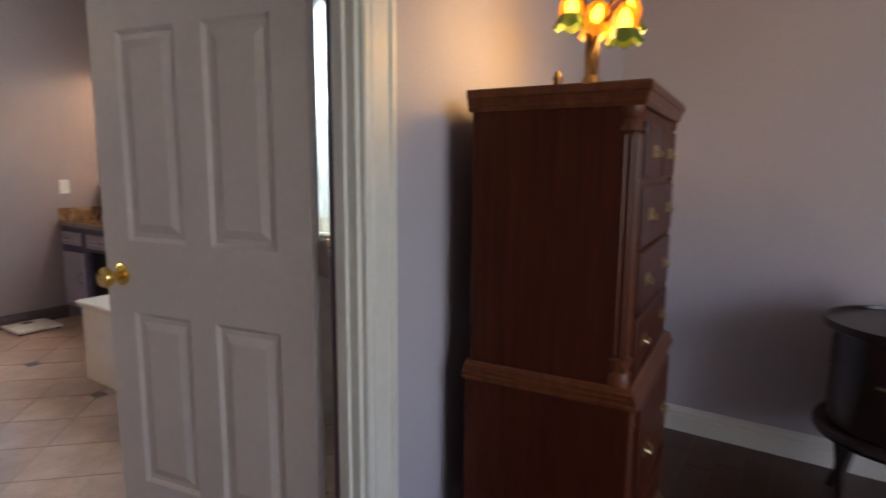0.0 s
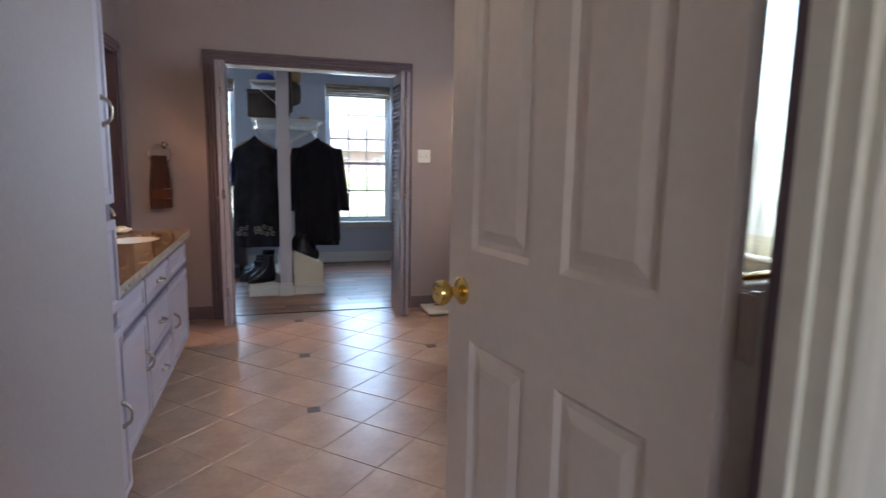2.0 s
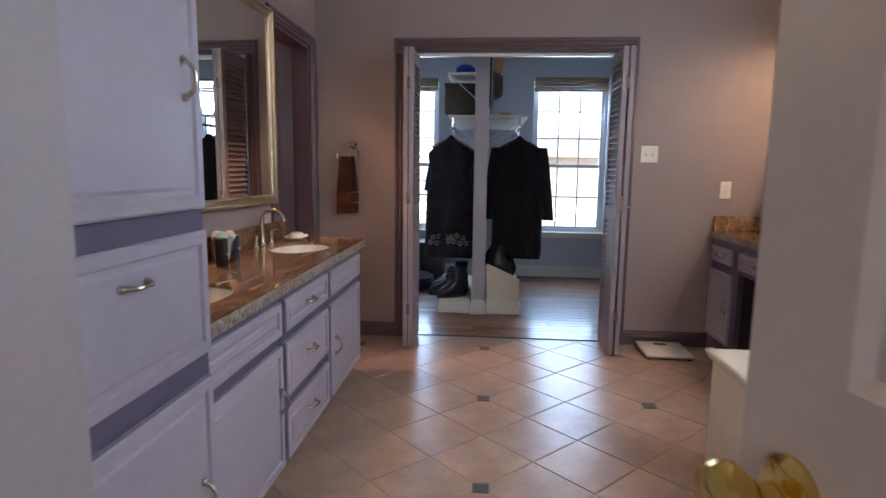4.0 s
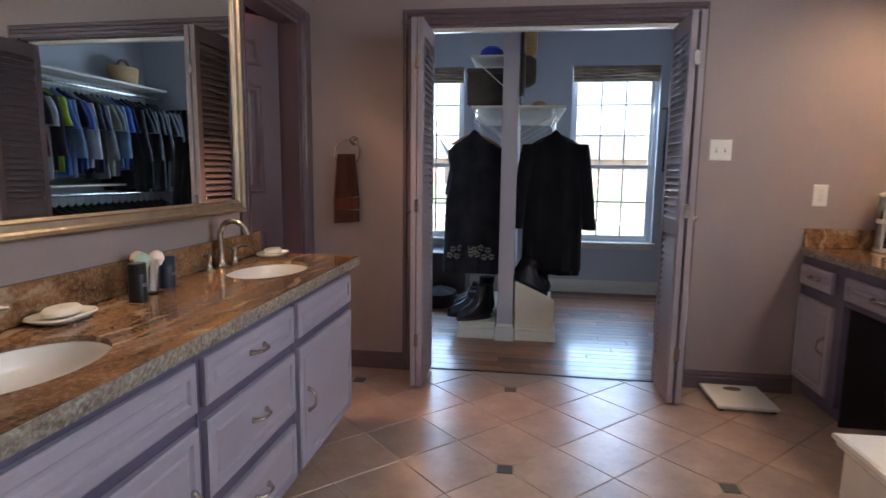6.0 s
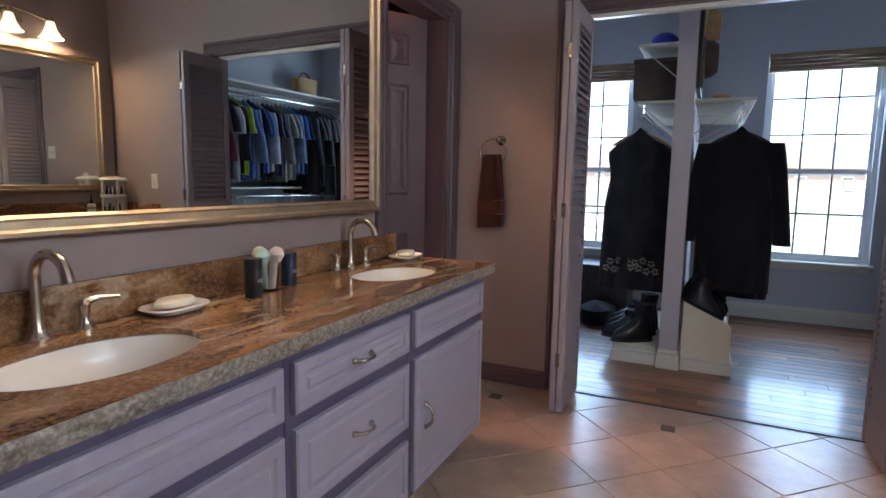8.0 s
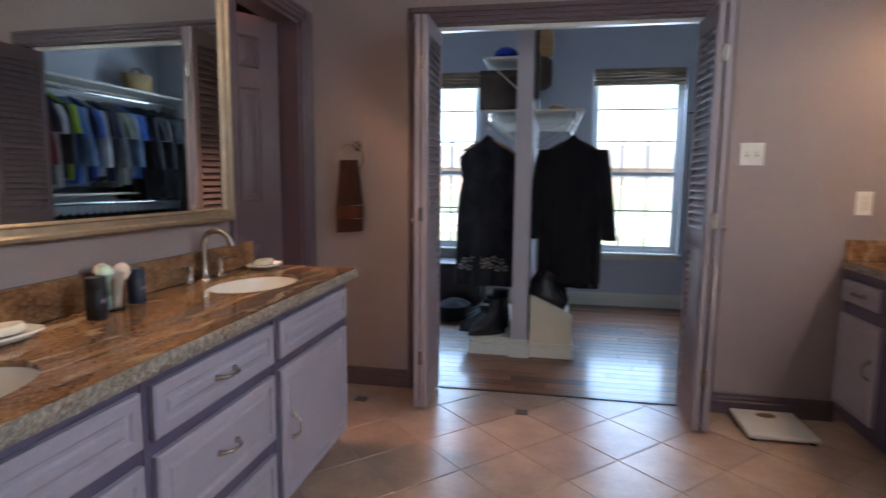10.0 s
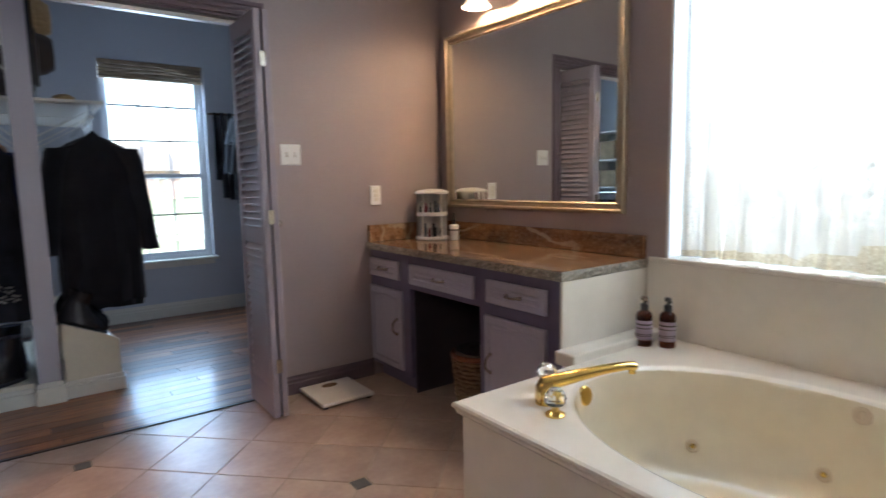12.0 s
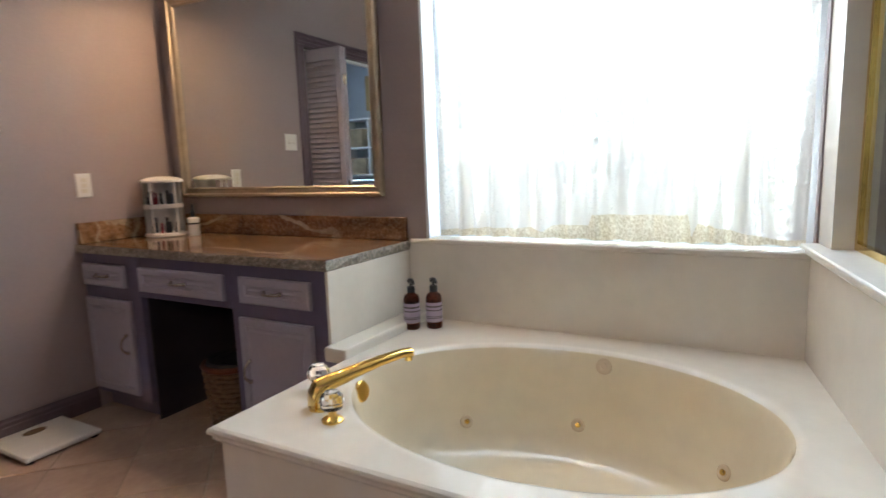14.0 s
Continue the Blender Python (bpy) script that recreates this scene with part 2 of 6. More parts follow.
def pane_material():
    m, nt, b = material("window_pane")
    out = nt.nodes["Material Output"]
    tr, gl, mx, lw = (nt.nodes.new(k) for k in ("ShaderNodeBsdfTransparent", "ShaderNodeBsdfGlossy", "ShaderNodeMixShader", "ShaderNodeLayerWeight"))
    gl.inputs["Roughness"].default_value = 0.02
    tr.inputs[0].default_value = (0.93, 0.96, 0.95, 1)
    pw = nt.nodes.new("ShaderNodeMath")
    pw.operation = "POWER"
    pw.inputs[1].default_value = 4.0
    nt.links.new(lw.outputs["Facing"], pw.inputs[0])
    ad = nt.nodes.new("ShaderNodeMath")
    ad.operation = "MULTIPLY_ADD"
    ad.inputs[1].default_value, ad.inputs[2].default_value = 0.6, 0.035
    nt.links.new(pw.outputs[0], ad.inputs[0])
    nt.links.new(ad.outputs[0], mx.inputs[0])
    nt.links.new(tr.outputs[0], mx.inputs[1])
    nt.links.new(gl.outputs[0], mx.inputs[2])
    nt.links.new(mx.outputs[0], out.inputs[0])
    return m


PANE, CRYSTAL, AMBER = pane_material(), glass("clear_crystal"), glass("amber_bottle", (0.20, 0.03, 0.01), 0.05)


def mirror_material():
    m, nt, b = material("silvered_mirror", 0.0, 1.0)
    b.inputs["Base Color"].default_value = (0.80, 0.83, 0.80, 1)
    return m


MIRROR = mirror_material()


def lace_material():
    """Sheer lace; density streaks imitate fold shade, a ramp downwards the dimmer outdoors."""
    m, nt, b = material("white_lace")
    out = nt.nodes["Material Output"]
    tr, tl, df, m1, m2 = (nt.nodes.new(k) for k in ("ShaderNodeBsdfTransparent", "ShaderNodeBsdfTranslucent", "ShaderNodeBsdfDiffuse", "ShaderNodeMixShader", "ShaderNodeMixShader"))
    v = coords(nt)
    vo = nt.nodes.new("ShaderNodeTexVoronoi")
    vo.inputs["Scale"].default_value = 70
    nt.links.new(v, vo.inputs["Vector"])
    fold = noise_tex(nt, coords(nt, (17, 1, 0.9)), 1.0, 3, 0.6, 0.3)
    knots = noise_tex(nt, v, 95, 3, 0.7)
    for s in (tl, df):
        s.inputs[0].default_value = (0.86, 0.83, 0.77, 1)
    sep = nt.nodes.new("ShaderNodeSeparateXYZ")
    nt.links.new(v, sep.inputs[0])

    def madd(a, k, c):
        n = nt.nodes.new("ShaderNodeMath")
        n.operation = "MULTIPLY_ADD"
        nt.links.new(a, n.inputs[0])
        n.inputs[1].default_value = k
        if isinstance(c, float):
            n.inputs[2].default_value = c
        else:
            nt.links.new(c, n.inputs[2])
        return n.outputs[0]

    # less light let through lower down, in place of dimmer ground outside
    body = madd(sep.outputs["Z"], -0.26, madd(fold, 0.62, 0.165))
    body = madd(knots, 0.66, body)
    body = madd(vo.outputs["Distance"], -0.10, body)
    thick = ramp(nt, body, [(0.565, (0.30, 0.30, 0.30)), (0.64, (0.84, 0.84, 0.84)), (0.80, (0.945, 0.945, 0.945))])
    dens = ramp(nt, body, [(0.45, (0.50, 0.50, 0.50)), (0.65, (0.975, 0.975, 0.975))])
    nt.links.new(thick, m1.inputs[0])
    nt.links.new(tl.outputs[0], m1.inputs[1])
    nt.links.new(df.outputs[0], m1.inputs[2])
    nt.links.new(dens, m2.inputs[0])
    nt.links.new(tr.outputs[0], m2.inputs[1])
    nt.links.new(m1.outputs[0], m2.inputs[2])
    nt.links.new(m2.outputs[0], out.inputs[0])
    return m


def hem_material():
    m, nt, b = material("beige_lace_hem")
    out = nt.nodes["Material Output"]
    tl, df, m1 = (nt.nodes.new(k) for k in ("ShaderNodeBsdfTranslucent", "ShaderNodeBsdfDiffuse", "ShaderNodeMixShader"))
    c = ramp(nt, noise_tex(nt, coords(nt), 110, 3), [(0.35, (0.60, 0.51, 0.35)), (0.65, (0.88, 0.82, 0.68))])
    nt.links.new(c, tl.inputs[0])
    nt.links.new(c, df.inputs[0])
    m1.inputs[0].default_value = 0.87
    nt.links.new(tl.outputs[0], m1.inputs[1])
    nt.links.new(df.outputs[0], m1.inputs[2])
    nt.links.new(m1.outputs[0], out.inputs[0])
    return m


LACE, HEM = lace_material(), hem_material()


def glow(name, color, strength, base=(0.9, 0.85, 0.75)):
    m, nt, b = material(name, 0.3)
    b.inputs["Base Color"].default_value = (*base, 1)
    b.inputs["Emission Color"].default_value = (*color, 1)
    b.inputs["Emission Strength"].default_value = strength
    return m


BULB = glow("lit_bulb", (1.0, 0.72, 0.42), 6.0)
OPAL = glow("opal_glass_shade", (1.0, 0.78, 0.52), 0.35)
TULIP = glow("lit_amber_glass", (1.0, 0.36, 0.01), 0.16, (0.35, 0.10, 0.005))
tg = TULIP.node_tree
tm, tt = tg.nodes.new("ShaderNodeMixShader"), tg.nodes.new("ShaderNodeBsdfTransparent")
tt.inputs[0].default_value = (1.0, 0.50, 0.04, 1)
tm.inputs[0].default_value = 0.35
tg.links.new(tg.nodes["Principled BSDF"].outputs[0], tm.inputs[1])
tg.links.new(tt.outputs[0], tm.inputs[2])
tg.links.new(tm.outputs[0], tg.nodes["Material Output"].inputs[0])
TULIPRIM = paint("green_glass_rim", (0.16, 0.22, 0.03), 0.2, 0.3, 20, 0.0)
ORANGE = paint("orange_ceramic", (0.60, 0.22, 0.03), 0.3, 0.15, 15, 0.02)
SHIRTS = [cloth("shirt_cloth_%s" % n, c) for n, c in (("grey", (0.16, 0.16, 0.17)), ("charcoal", (0.03, 0.03, 0.035)), ("sage", (0.20, 0.22, 0.17)), ("blue", (0.05, 0.12, 0.42)), ("navy", (0.015, 0.02, 0.07)), ("white", (0.45, 0.46, 0.48)), ("lime", (0.30, 0.42, 0.04)), ("sky", (0.16, 0.24, 0.36)), ("maroon", (0.14, 0.02, 0.03)))]

# Mesh helpers
BASE = {}


def thing(name, loc, label="", category="", group="", kind=""):
    ob = new(name)
    ob.location = loc
    ob.empty_display_size = 0.1
    BASE[ob] = Vector(loc)
    return tagged(ob, label, category, group, kind)


def mesh_of(name, bm, mat, smooth=False):
    me = bpy.data.meshes.new(name)
    bmesh.ops.recalc_face_normals(bm, faces=bm.faces)
    if smooth:
        for f in bm.faces:
            f.smooth = True
    bm.to_mesh(me)
    bm.free()
    me.materials.append(mat)
    if smooth:
        me.set_sharp_from_angle(angle=radians(38))
    return me


def part(name, bm, mat, parent, label="", smooth=False):
    base = BASE[parent]
    bmesh.ops.translate(bm, verts=bm.verts, vec=-base)
    ob = new(name, mesh_of(name, bm, mat, smooth))
    ob.parent = parent
    BASE[ob] = base
    return tagged(ob, label)


def solid(name, bm, mat, label="", category="", group="", kind="", smooth=False):
    ob = new(name, mesh_of(name, bm, mat, smooth))
    BASE[ob] = Vector((0, 0, 0))
    return tagged(ob, label, category, group, kind)


def wall(name, bm, mat, label=""):
    return solid(name, bm, mat, label, kind="structure")


def B():
    return bmesh.new()


def box(bm, x0, x1, y0, y1, z0, z1, bevel=0.0, seg=1):
    r = bmesh.ops.create_cube(bm, size=1.0)
    c, s = Vector(((x0 + x1) / 2, (y0 + y1) / 2, (z0 + z1) / 2)), Vector((abs(x1 - x0), abs(y1 - y0), abs(z1 - z0)))
    for v in r["verts"]:
        v.co = Vector((v.co[i] * s[i] + c[i] for i in range(3)))
    if bevel:
        es = list({e for v in r["verts"] for e in v.link_edges})
        bmesh.ops.bevel(bm, geom=es, offset=bevel, segments=seg, profile=0.6, affect="EDGES")
    return bm


def boxed(*a, **k):
    return box(B(), *a, **k)


def strip(bm, rings, close_u=True, cap=True):
    """Skin a list of rings of points."""
    vs = [[bm.verts.new(p) for p in ring] for ring in rings]
    n = len(vs[0])
    for a, b in zip(vs, vs[1:]):
        for i in range(n if close_u else n - 1):
            j = (i + 1) % n
            bm.faces.new((a[i], a[j], b[j], b[i]))
    if cap and close_u:
        bm.faces.new(vs[0])
        bm.faces.new(vs[-1])
    return bm


def lathe(bm, profile, at, n=24, sx=1.0, sy=1.0, cap=True):
    """Turn (radius, height) pairs about a vertical axis."""
    x, y, z = at
    rings = [[(x + sx * r * math.cos(2 * math.pi * i / n), y + sy * r * math.sin(2 * math.pi * i / n), z + h) for i in range(n)] for r, h in profile]
    return strip(bm, rings, True, cap)


def tube(bm, pts, r, n=10):
    pts = [Vector(p) for p in pts]
    rs = r if isinstance(r, (list, tuple)) else [r] * len(pts)
    rings, side = [], None
    for i, p in enumerate(pts):
        d = (pts[min(i + 1, len(pts) - 1)] - pts[max(i - 1, 0)]).normalized()
        if side is None:
            side = d.orthogonal().normalized()
        side = (side - d * side.dot(d)).normalized()
        up = d.cross(side)
        rings.append([p + rs[i] * (math.cos(a) * side + math.sin(a) * up) for a in (2 * math.pi * k / n for k in range(n))])
    return strip(bm, rings)


def arc(c, r, a0, a1, n, ax0, ax1):
    c, ax0, ax1 = Vector(c), Vector(ax0), Vector(ax1)
    return [c + r * (math.cos(a) * ax0 + math.sin(a) * ax1) for a in (radians(a0 + (a1 - a0) * i / n) for i in range(n + 1))]


def facing(way, at):
    return {"+y": lambda u, v, w: (u, at + w, v), "-y": lambda u, v, w: (u, at - w, v), "+x": lambda u, v, w: (at + w, u, v), "-x": lambda u, v, w: (at - w, u, v)}[way]


def panel(bm, put, u0, u1, v0, v1, rings, back=0.0, hollow=False):
    """A rectangular front whose rings are (inset, height out of the plane), from the edge to the middle."""
    rs = [(0, back)] + list(rings)
    loops = [[put(u0 + i, v0 + i, w), put(u1 - i, v0 + i, w), put(u1 - i, v1 - i, w), put(u0 + i, v1 - i, w)] for i, w in rs]
    if hollow:
        i = rs[-1][0]
        loops.append([put(u0 + i, v0 + i, back), put(u1 - i, v0 + i, back), put(u1 - i, v1 - i, back), put(u0 + i, v1 - i, back)])
    return strip(bm, loops, True, not hollow)


def casing(name, way, at, u0, u1, v1, width, mat, label, width_r=None):
    """Door casing of two legs and a head, with a stepped profile, round an opening."""
    t = thing(name, facing(way, at)((u0 + u1) / 2, 0, 0), label, "door casing", kind="structure")
    put = facing(way, at)
    wr = width_r or width
    for nm, a, b, c, d in (("casing_leg", u0 - width, u0, 0, v1), ("casing_leg", u1, u1 + wr, 0, v1), ("casing_head", u0 - width, u1 + wr, v1, v1 + width)):
        bm = panel(B(), put, a, b, c, d, [(0, 0.016), (0.004, 0.020), (0.020, 0.020), (0.026, 0.012), (0.033, 0.017)])
        part(nm, bm, mat, t)
    return t


def baseboard(name, way, at, u0, u1, h, mat, label, t=0.014):
    put = facing(way, at)
    prof = [(0, 0), (t, 0), (t, h * 0.62), (t * 0.75, h * 0.66), (t * 0.75, h * 0.80), (t * 0.45, h * 0.88), (t * 0.3, h), (0, h)]
    bm = strip(B(), [[put(u, z, w) for w, z in prof] for u in (u0, u1)])
    return wall(name, bm, mat, label)


# ---- Large structure ----
WX, SY, NY, EX = -4.77, -0.19, 3.175, -0.390     # bathroom faces: west, south, north, east
BX = -0.31                                       # bedroom face of the entry wall
CEIL = 2.75

# west wall with the closet opening
OY0, OY1, OZ = 0.457, 1.960, 2.050
bm = B()
box(bm, WX - 0.12, WX, -1.6, OY0, 0, CEIL)
box(bm, WX - 0.12, WX, OY1, 3.45, 0, CEIL)
box(bm, WX - 0.12, WX, OY0, OY1, OZ, CEIL)
wall("wall_west", bm, MAUVE, "mauve painted wall with a wide closet opening")
casing("closet_casing", "+x", WX, OY0, OY1, OZ, 0.078, PLUM, "plum painted moulded casing round the closet opening")
bm = B()
box(bm, WX - 0.125, WX + 0.004, OY0, OY0 + 0.012, 0, OZ)
box(bm, WX - 0.125, WX + 0.004, OY1 - 0.012, OY1, 0, OZ)
box(bm, WX - 0.125, WX + 0.004, OY0 + 0.012, OY1 - 0.012, OZ - 0.012, OZ)
wall("jamb_closet", bm, PLUM, "plum painted closet jamb")
wall("track_closet", boxed(WX - 0.085, WX - 0.045, OY0 + 0.014, OY1 - 0.014, OZ - 0.034, OZ - 0.013), WHITE, "white metal bifold track")

# south wall with the toilet room door
TX0, TX1, TZ = -4.60, -3.95, 2.045
bm = B()
box(bm, TX1, -1.445, SY - 0.12, SY, 0, CEIL)
box(bm, WX, TX0, SY - 0.12, SY, 0, CEIL)
box(bm, TX0, TX1, SY - 0.12, SY, TZ, CEIL)
wall("wall_south", bm, MAUVE, "mauve painted wall behind the double vanity")
casing("toilet_door_casing", "+y", SY, TX0, TX1, TZ, 0.078, PLUM, "plum painted moulded door casing")
wall("casing_filler", boxed(WX + 0.002, TX0 - 0.082, SY + 0.001, SY + 0.010, 0.106, TZ + 0.078), PLUM, "plum painted corner board")
bm = B()
box(bm, TX0, TX0 + 0.018, SY - 0.125, SY + 0.004, 0, TZ)
box(bm, TX1 - 0.018, TX1, SY - 0.125, SY + 0.004, 0, TZ)
box(bm, TX0 + 0.018, TX1 - 0.018, SY - 0.125, SY + 0.004, TZ - 0.018, TZ)
wall("jamb_toilet_room", bm, PLUM, "plum painted door jamb")
bm = B()
box(bm, -5.0, -2.4, -2.0, -1.9, 0, CEIL)
box(bm, -2.5, -2.4, -1.9, SY - 0.12, 0, CEIL)
box(bm, WX - 0.02, WX + 0.0, -1.9, SY - 0.12, 0, CEIL)
wall("wall_toilet_room", bm, MAUVE, "mauve painted toilet room walls")

# north wall with the window over the tub
NX0, NX1, NZ0, NZ1 = -3.13, -1.71, 0.825, 2.42
bm = B()
box(bm, WX, NX0, NY, NY + 0.16, 0, CEIL)
box(bm, NX1, EX, NY, NY + 0.16, 0, CEIL)
box(bm, NX0, NX1, NY, NY + 0.16, NZ1, CEIL)
box(bm, NX0, NX1, NY, NY + 0.16, 0, NZ0)
wall("wall_north", bm, MAUVE, "mauve painted wall with the tub window")

# entry wall, doorway and the short return wall
DY0, DY1, DZ = 0.585, 1.43, 2.045
bm = B()
box(bm, EX, BX, -2.2, DY0, 0, CEIL)
box(bm, EX, BX, DY1, 3.45, 0, CEIL)
box(bm, EX, BX, DY0, DY1, DZ, CEIL)
wall("wall_east", bm, LAVENDER_WALL, "lavender grey painted wall with the bathroom doorway")
wall("wall_return", boxed(-1.442, EX, SY - 0.12, 0.484, 0, CEIL), SHADED_LAVENDER, "pale lavender painted return wall beside the cabinet")
casing("entry_casing", "+x", BX, DY0, DY1, DZ, 0.118, TRIMWHITE, "cream painted fluted door casing")
wall("jamb_entry", boxed(EX - 0.016, BX + 0.003, DY0, DY0 + 0.014, 0, DZ), TRIMWHITE, "cream painted door jamb")
wall("jamb_entry", boxed(-0.368, BX + 0.003, DY1 - 0.014, DY1, 0, DZ), TRIMWHITE, "cream painted door jamb")
wall("jamb_entry", boxed(EX - 0.004, -0.3685, DY1 - 0.013, DY1, 0, DZ), PLUM, "plum painted bathroom side of the door jamb")
wall("jamb_head", boxed(EX - 0.016, BX + 0.003, DY0 + 0.014, DY1 - 0.0145, DZ - 0.014, DZ), TRIMWHITE, "cream painted door head jamb")
wall("door_stop", boxed(-0.366, -0.334, DY1 - 0.025, DY1 - 0.0145, 0, DZ - 0.0145), TRIMWHITE, "cream painted door stop")
bm = B()
box(bm, EX - 0.018, EX - 0.001, DY1 + 0.012, DY1 + 0.085, 0, DZ + 0.07, 0.004)
wall("casing_entry_inner", bm, PLUM, "plum painted inner door casing")

# bedroom shell, with the daylight window behind the walker
bm = B()
box(bm, BX, 3.6, 3.37, 3.50, 0, CEIL)
box(bm, BX, 3.6, -2.2, -2.05, 0, CEIL)
wall("wall_bedroom_north", bm, LAVENDER_WALL, "lavender grey painted bedroom wall")
bm = B()
box(bm, 3.45, 3.6, -2.05, -0.4, 0, CEIL)
box(bm, 3.45, 3.6, 1.6, 3.37, 0, CEIL)
box(bm, 3.45, 3.6, -0.4, 1.6, 2.35, CEIL)
box(bm, 3.45, 3.6, -0.4, 1.6, 0, 0.75)
wall("wall_bedroom_east", bm, LAVENDER_WALL, "lavender grey painted bedroom wall with a window")
wall("ceiling", boxed(-7.6, 3.6, -2.2, 3.50, CEIL, CEIL + 0.1), CEILING, "white textured ceiling")
wall("floor_slab", boxed(-7.7, 3.6, -2.2, 3.51, -0.12, -0.012), GROUT, "beige grout bed under the floors")

# closet shell and its two windows
CX, CN, CS = -7.36, 3.08, -1.5
W1 = (1.530, 2.370)
W2 = (-0.375, 0.455)
CZ0, CZ1 = 0.525, 2.27
bm = B()
for a, b in ((CS - 0.1, W2[0]), (W2[1], W1[0]), (W1[1], CN + 0.1)):
    box(bm, CX - 0.16, CX, a, b, -0.1, CEIL)
for w in (W1, W2):
    box(bm, CX - 0.16, CX, w[0], w[1], 0, CZ0)
    box(bm, CX - 0.16, CX, w[0], w[1], CZ1, CEIL)
wall("wall_closet_west", bm, BLUE_WALL, "pale blue closet wall with two windows")
wall("wall_closet_north", boxed(CX, WX - 0.12, CN, CN + 0.1, 0, CEIL), BLUE_WALL, "pale blue closet wall")
wall("wall_closet_south", boxed(CX, WX - 0.12, CS - 0.1, CS, 0, CEIL), BLUE_WALL, "pale blue closet wall")
bm = B()
box(bm, WX - 0.126, WX - 0.121, CS, OY0, 0, CEIL)
box(bm, WX - 0.126, WX - 0.121, OY1, CN, 0, CEIL)
wall("wall_closet_east", bm, BLUE_WALL, "pale blue closet side of the partition")

# baseboards
baseboard("baseboard", "+x", WX, SY + 0.03, OY0 - 0.08, 0.105, PLUM, "plum painted moulded baseboard")
baseboard("baseboard", "+x", WX, OY1 + 0.08, 2.62, 0.105, PLUM, "plum painted moulded baseboard")
baseboard("baseboard", "+x", CX, CS, CN, 0.13, TRIMWHITE, "cream painted closet baseboard")
baseboard("baseboard", "-y", 3.37, BX, 3.44, 0.125, TRIMWHITE, "cream painted stepped bedroom baseboard", 0.018)
baseboard("baseboard", "+x", BX, DY1 + 0.12, 3.35, 0.125, TRIMWHITE, "cream painted stepped bedroom baseboard", 0.018)
wall("threshold", boxed(-4.826, -4.806, OY0 + 0.012, OY1 - 0.012, -0.01, 0.006, 0.002), EBONY, "dark wood threshold strip")


def closet_window(y0, y1):
    t = thing("window", (CX, (y0 + y1) / 2, CZ0), "white vinyl sash window with muntins and a raised shade", "window", kind="structure")
    put = facing("+x", CX - 0.11)
    part("window_frame", panel(B(), put, y0, y1, CZ0, CZ1, [(0, 0.05), (0.035, 0.05)], 0, True), VINYL, t)
    mid = 1.285
    for v0, v1, rows, w in ((CZ0 + 0.035, mid + 0.02, 2, 0.018), (mid - 0.02, CZ1 - 0.035, 3, 0.0)):
        sash = part("sash", panel(B(), facing("+x", CX - 0.105 + w), y0 + 0.035, y1 - 0.035, v0, v1, [(0, 0.016), (0.030, 0.016)], 0, True), VINYL, t)
        a0, a1, b0, b1 = y0 + 0.065, y1 - 0.065, v0 + 0.03, v1 - 0.03
        for i in (1, 2):
            u = a0 + (a1 - a0) * i / 3
            part("muntin", boxed(CX - 0.103 + w, CX - 0.091 + w, u - 0.007, u + 0.007, b0, b1), MUNTIN, sash)
        for j in range(1, rows):
            q = b0 + (b1 - b0) * j / rows
            part("muntin", boxed(CX - 0.1035 + w, CX - 0.0905 + w, a0, a1, q - 0.007, q + 0.007), MUNTIN, sash)
        for i in range(3):
            for j in range(rows):
                p = part("pane", boxed(CX - 0.099 + w, CX - 0.096 + w, a0 + (a1 - a0) * i / 3, a0 + (a1 - a0) * (i + 1) / 3, b0 + (b1 - b0) * j / rows, b0 + (b1 - b0) * (j + 1) / rows), PANE, sash)
                p.visible_shadow = False
    part("window_sill", boxed(CX - 0.055, CX + 0.045, y0 - 0.03, y1 + 0.03, CZ0 - 0.022, CZ0 + 0.003, 0.005), TRIMWHITE, t)
    part("apron", boxed(CX, CX + 0.014, y0, y1, CZ0 - 0.07, CZ0 - 0.024, 0.004), TRIMWHITE, t)
    sh = thing("roman_shade", (CX - 0.03, (y0 + y1) / 2, CZ1 - 0.15), "tan woven shade gathered at the window top", "window shade", "closet shades")
    part("headrail", boxed(CX - 0.05, CX - 0.005, y0 + 0.006, y1 - 0.006, CZ1 - 0.035, CZ1 - 0.002, 0.003), SHADECLOTH, sh)
    for k in range(4):
        z = CZ1 - 0.035 - 0.03 * k
        part("fold", strip(B(), [[(CX - 0.046, y, z), (CX - 0.014, y, z - 0.004), (CX - 0.006, y, z - 0.016), (CX - 0.014, y, z - 0.028), (CX - 0.046, y, z - 0.029)] for y in (y0 + 0.01, y1 - 0.01)]), SHADECLOTH, sh)


closet_window(*W1)
closet_window(*W2)

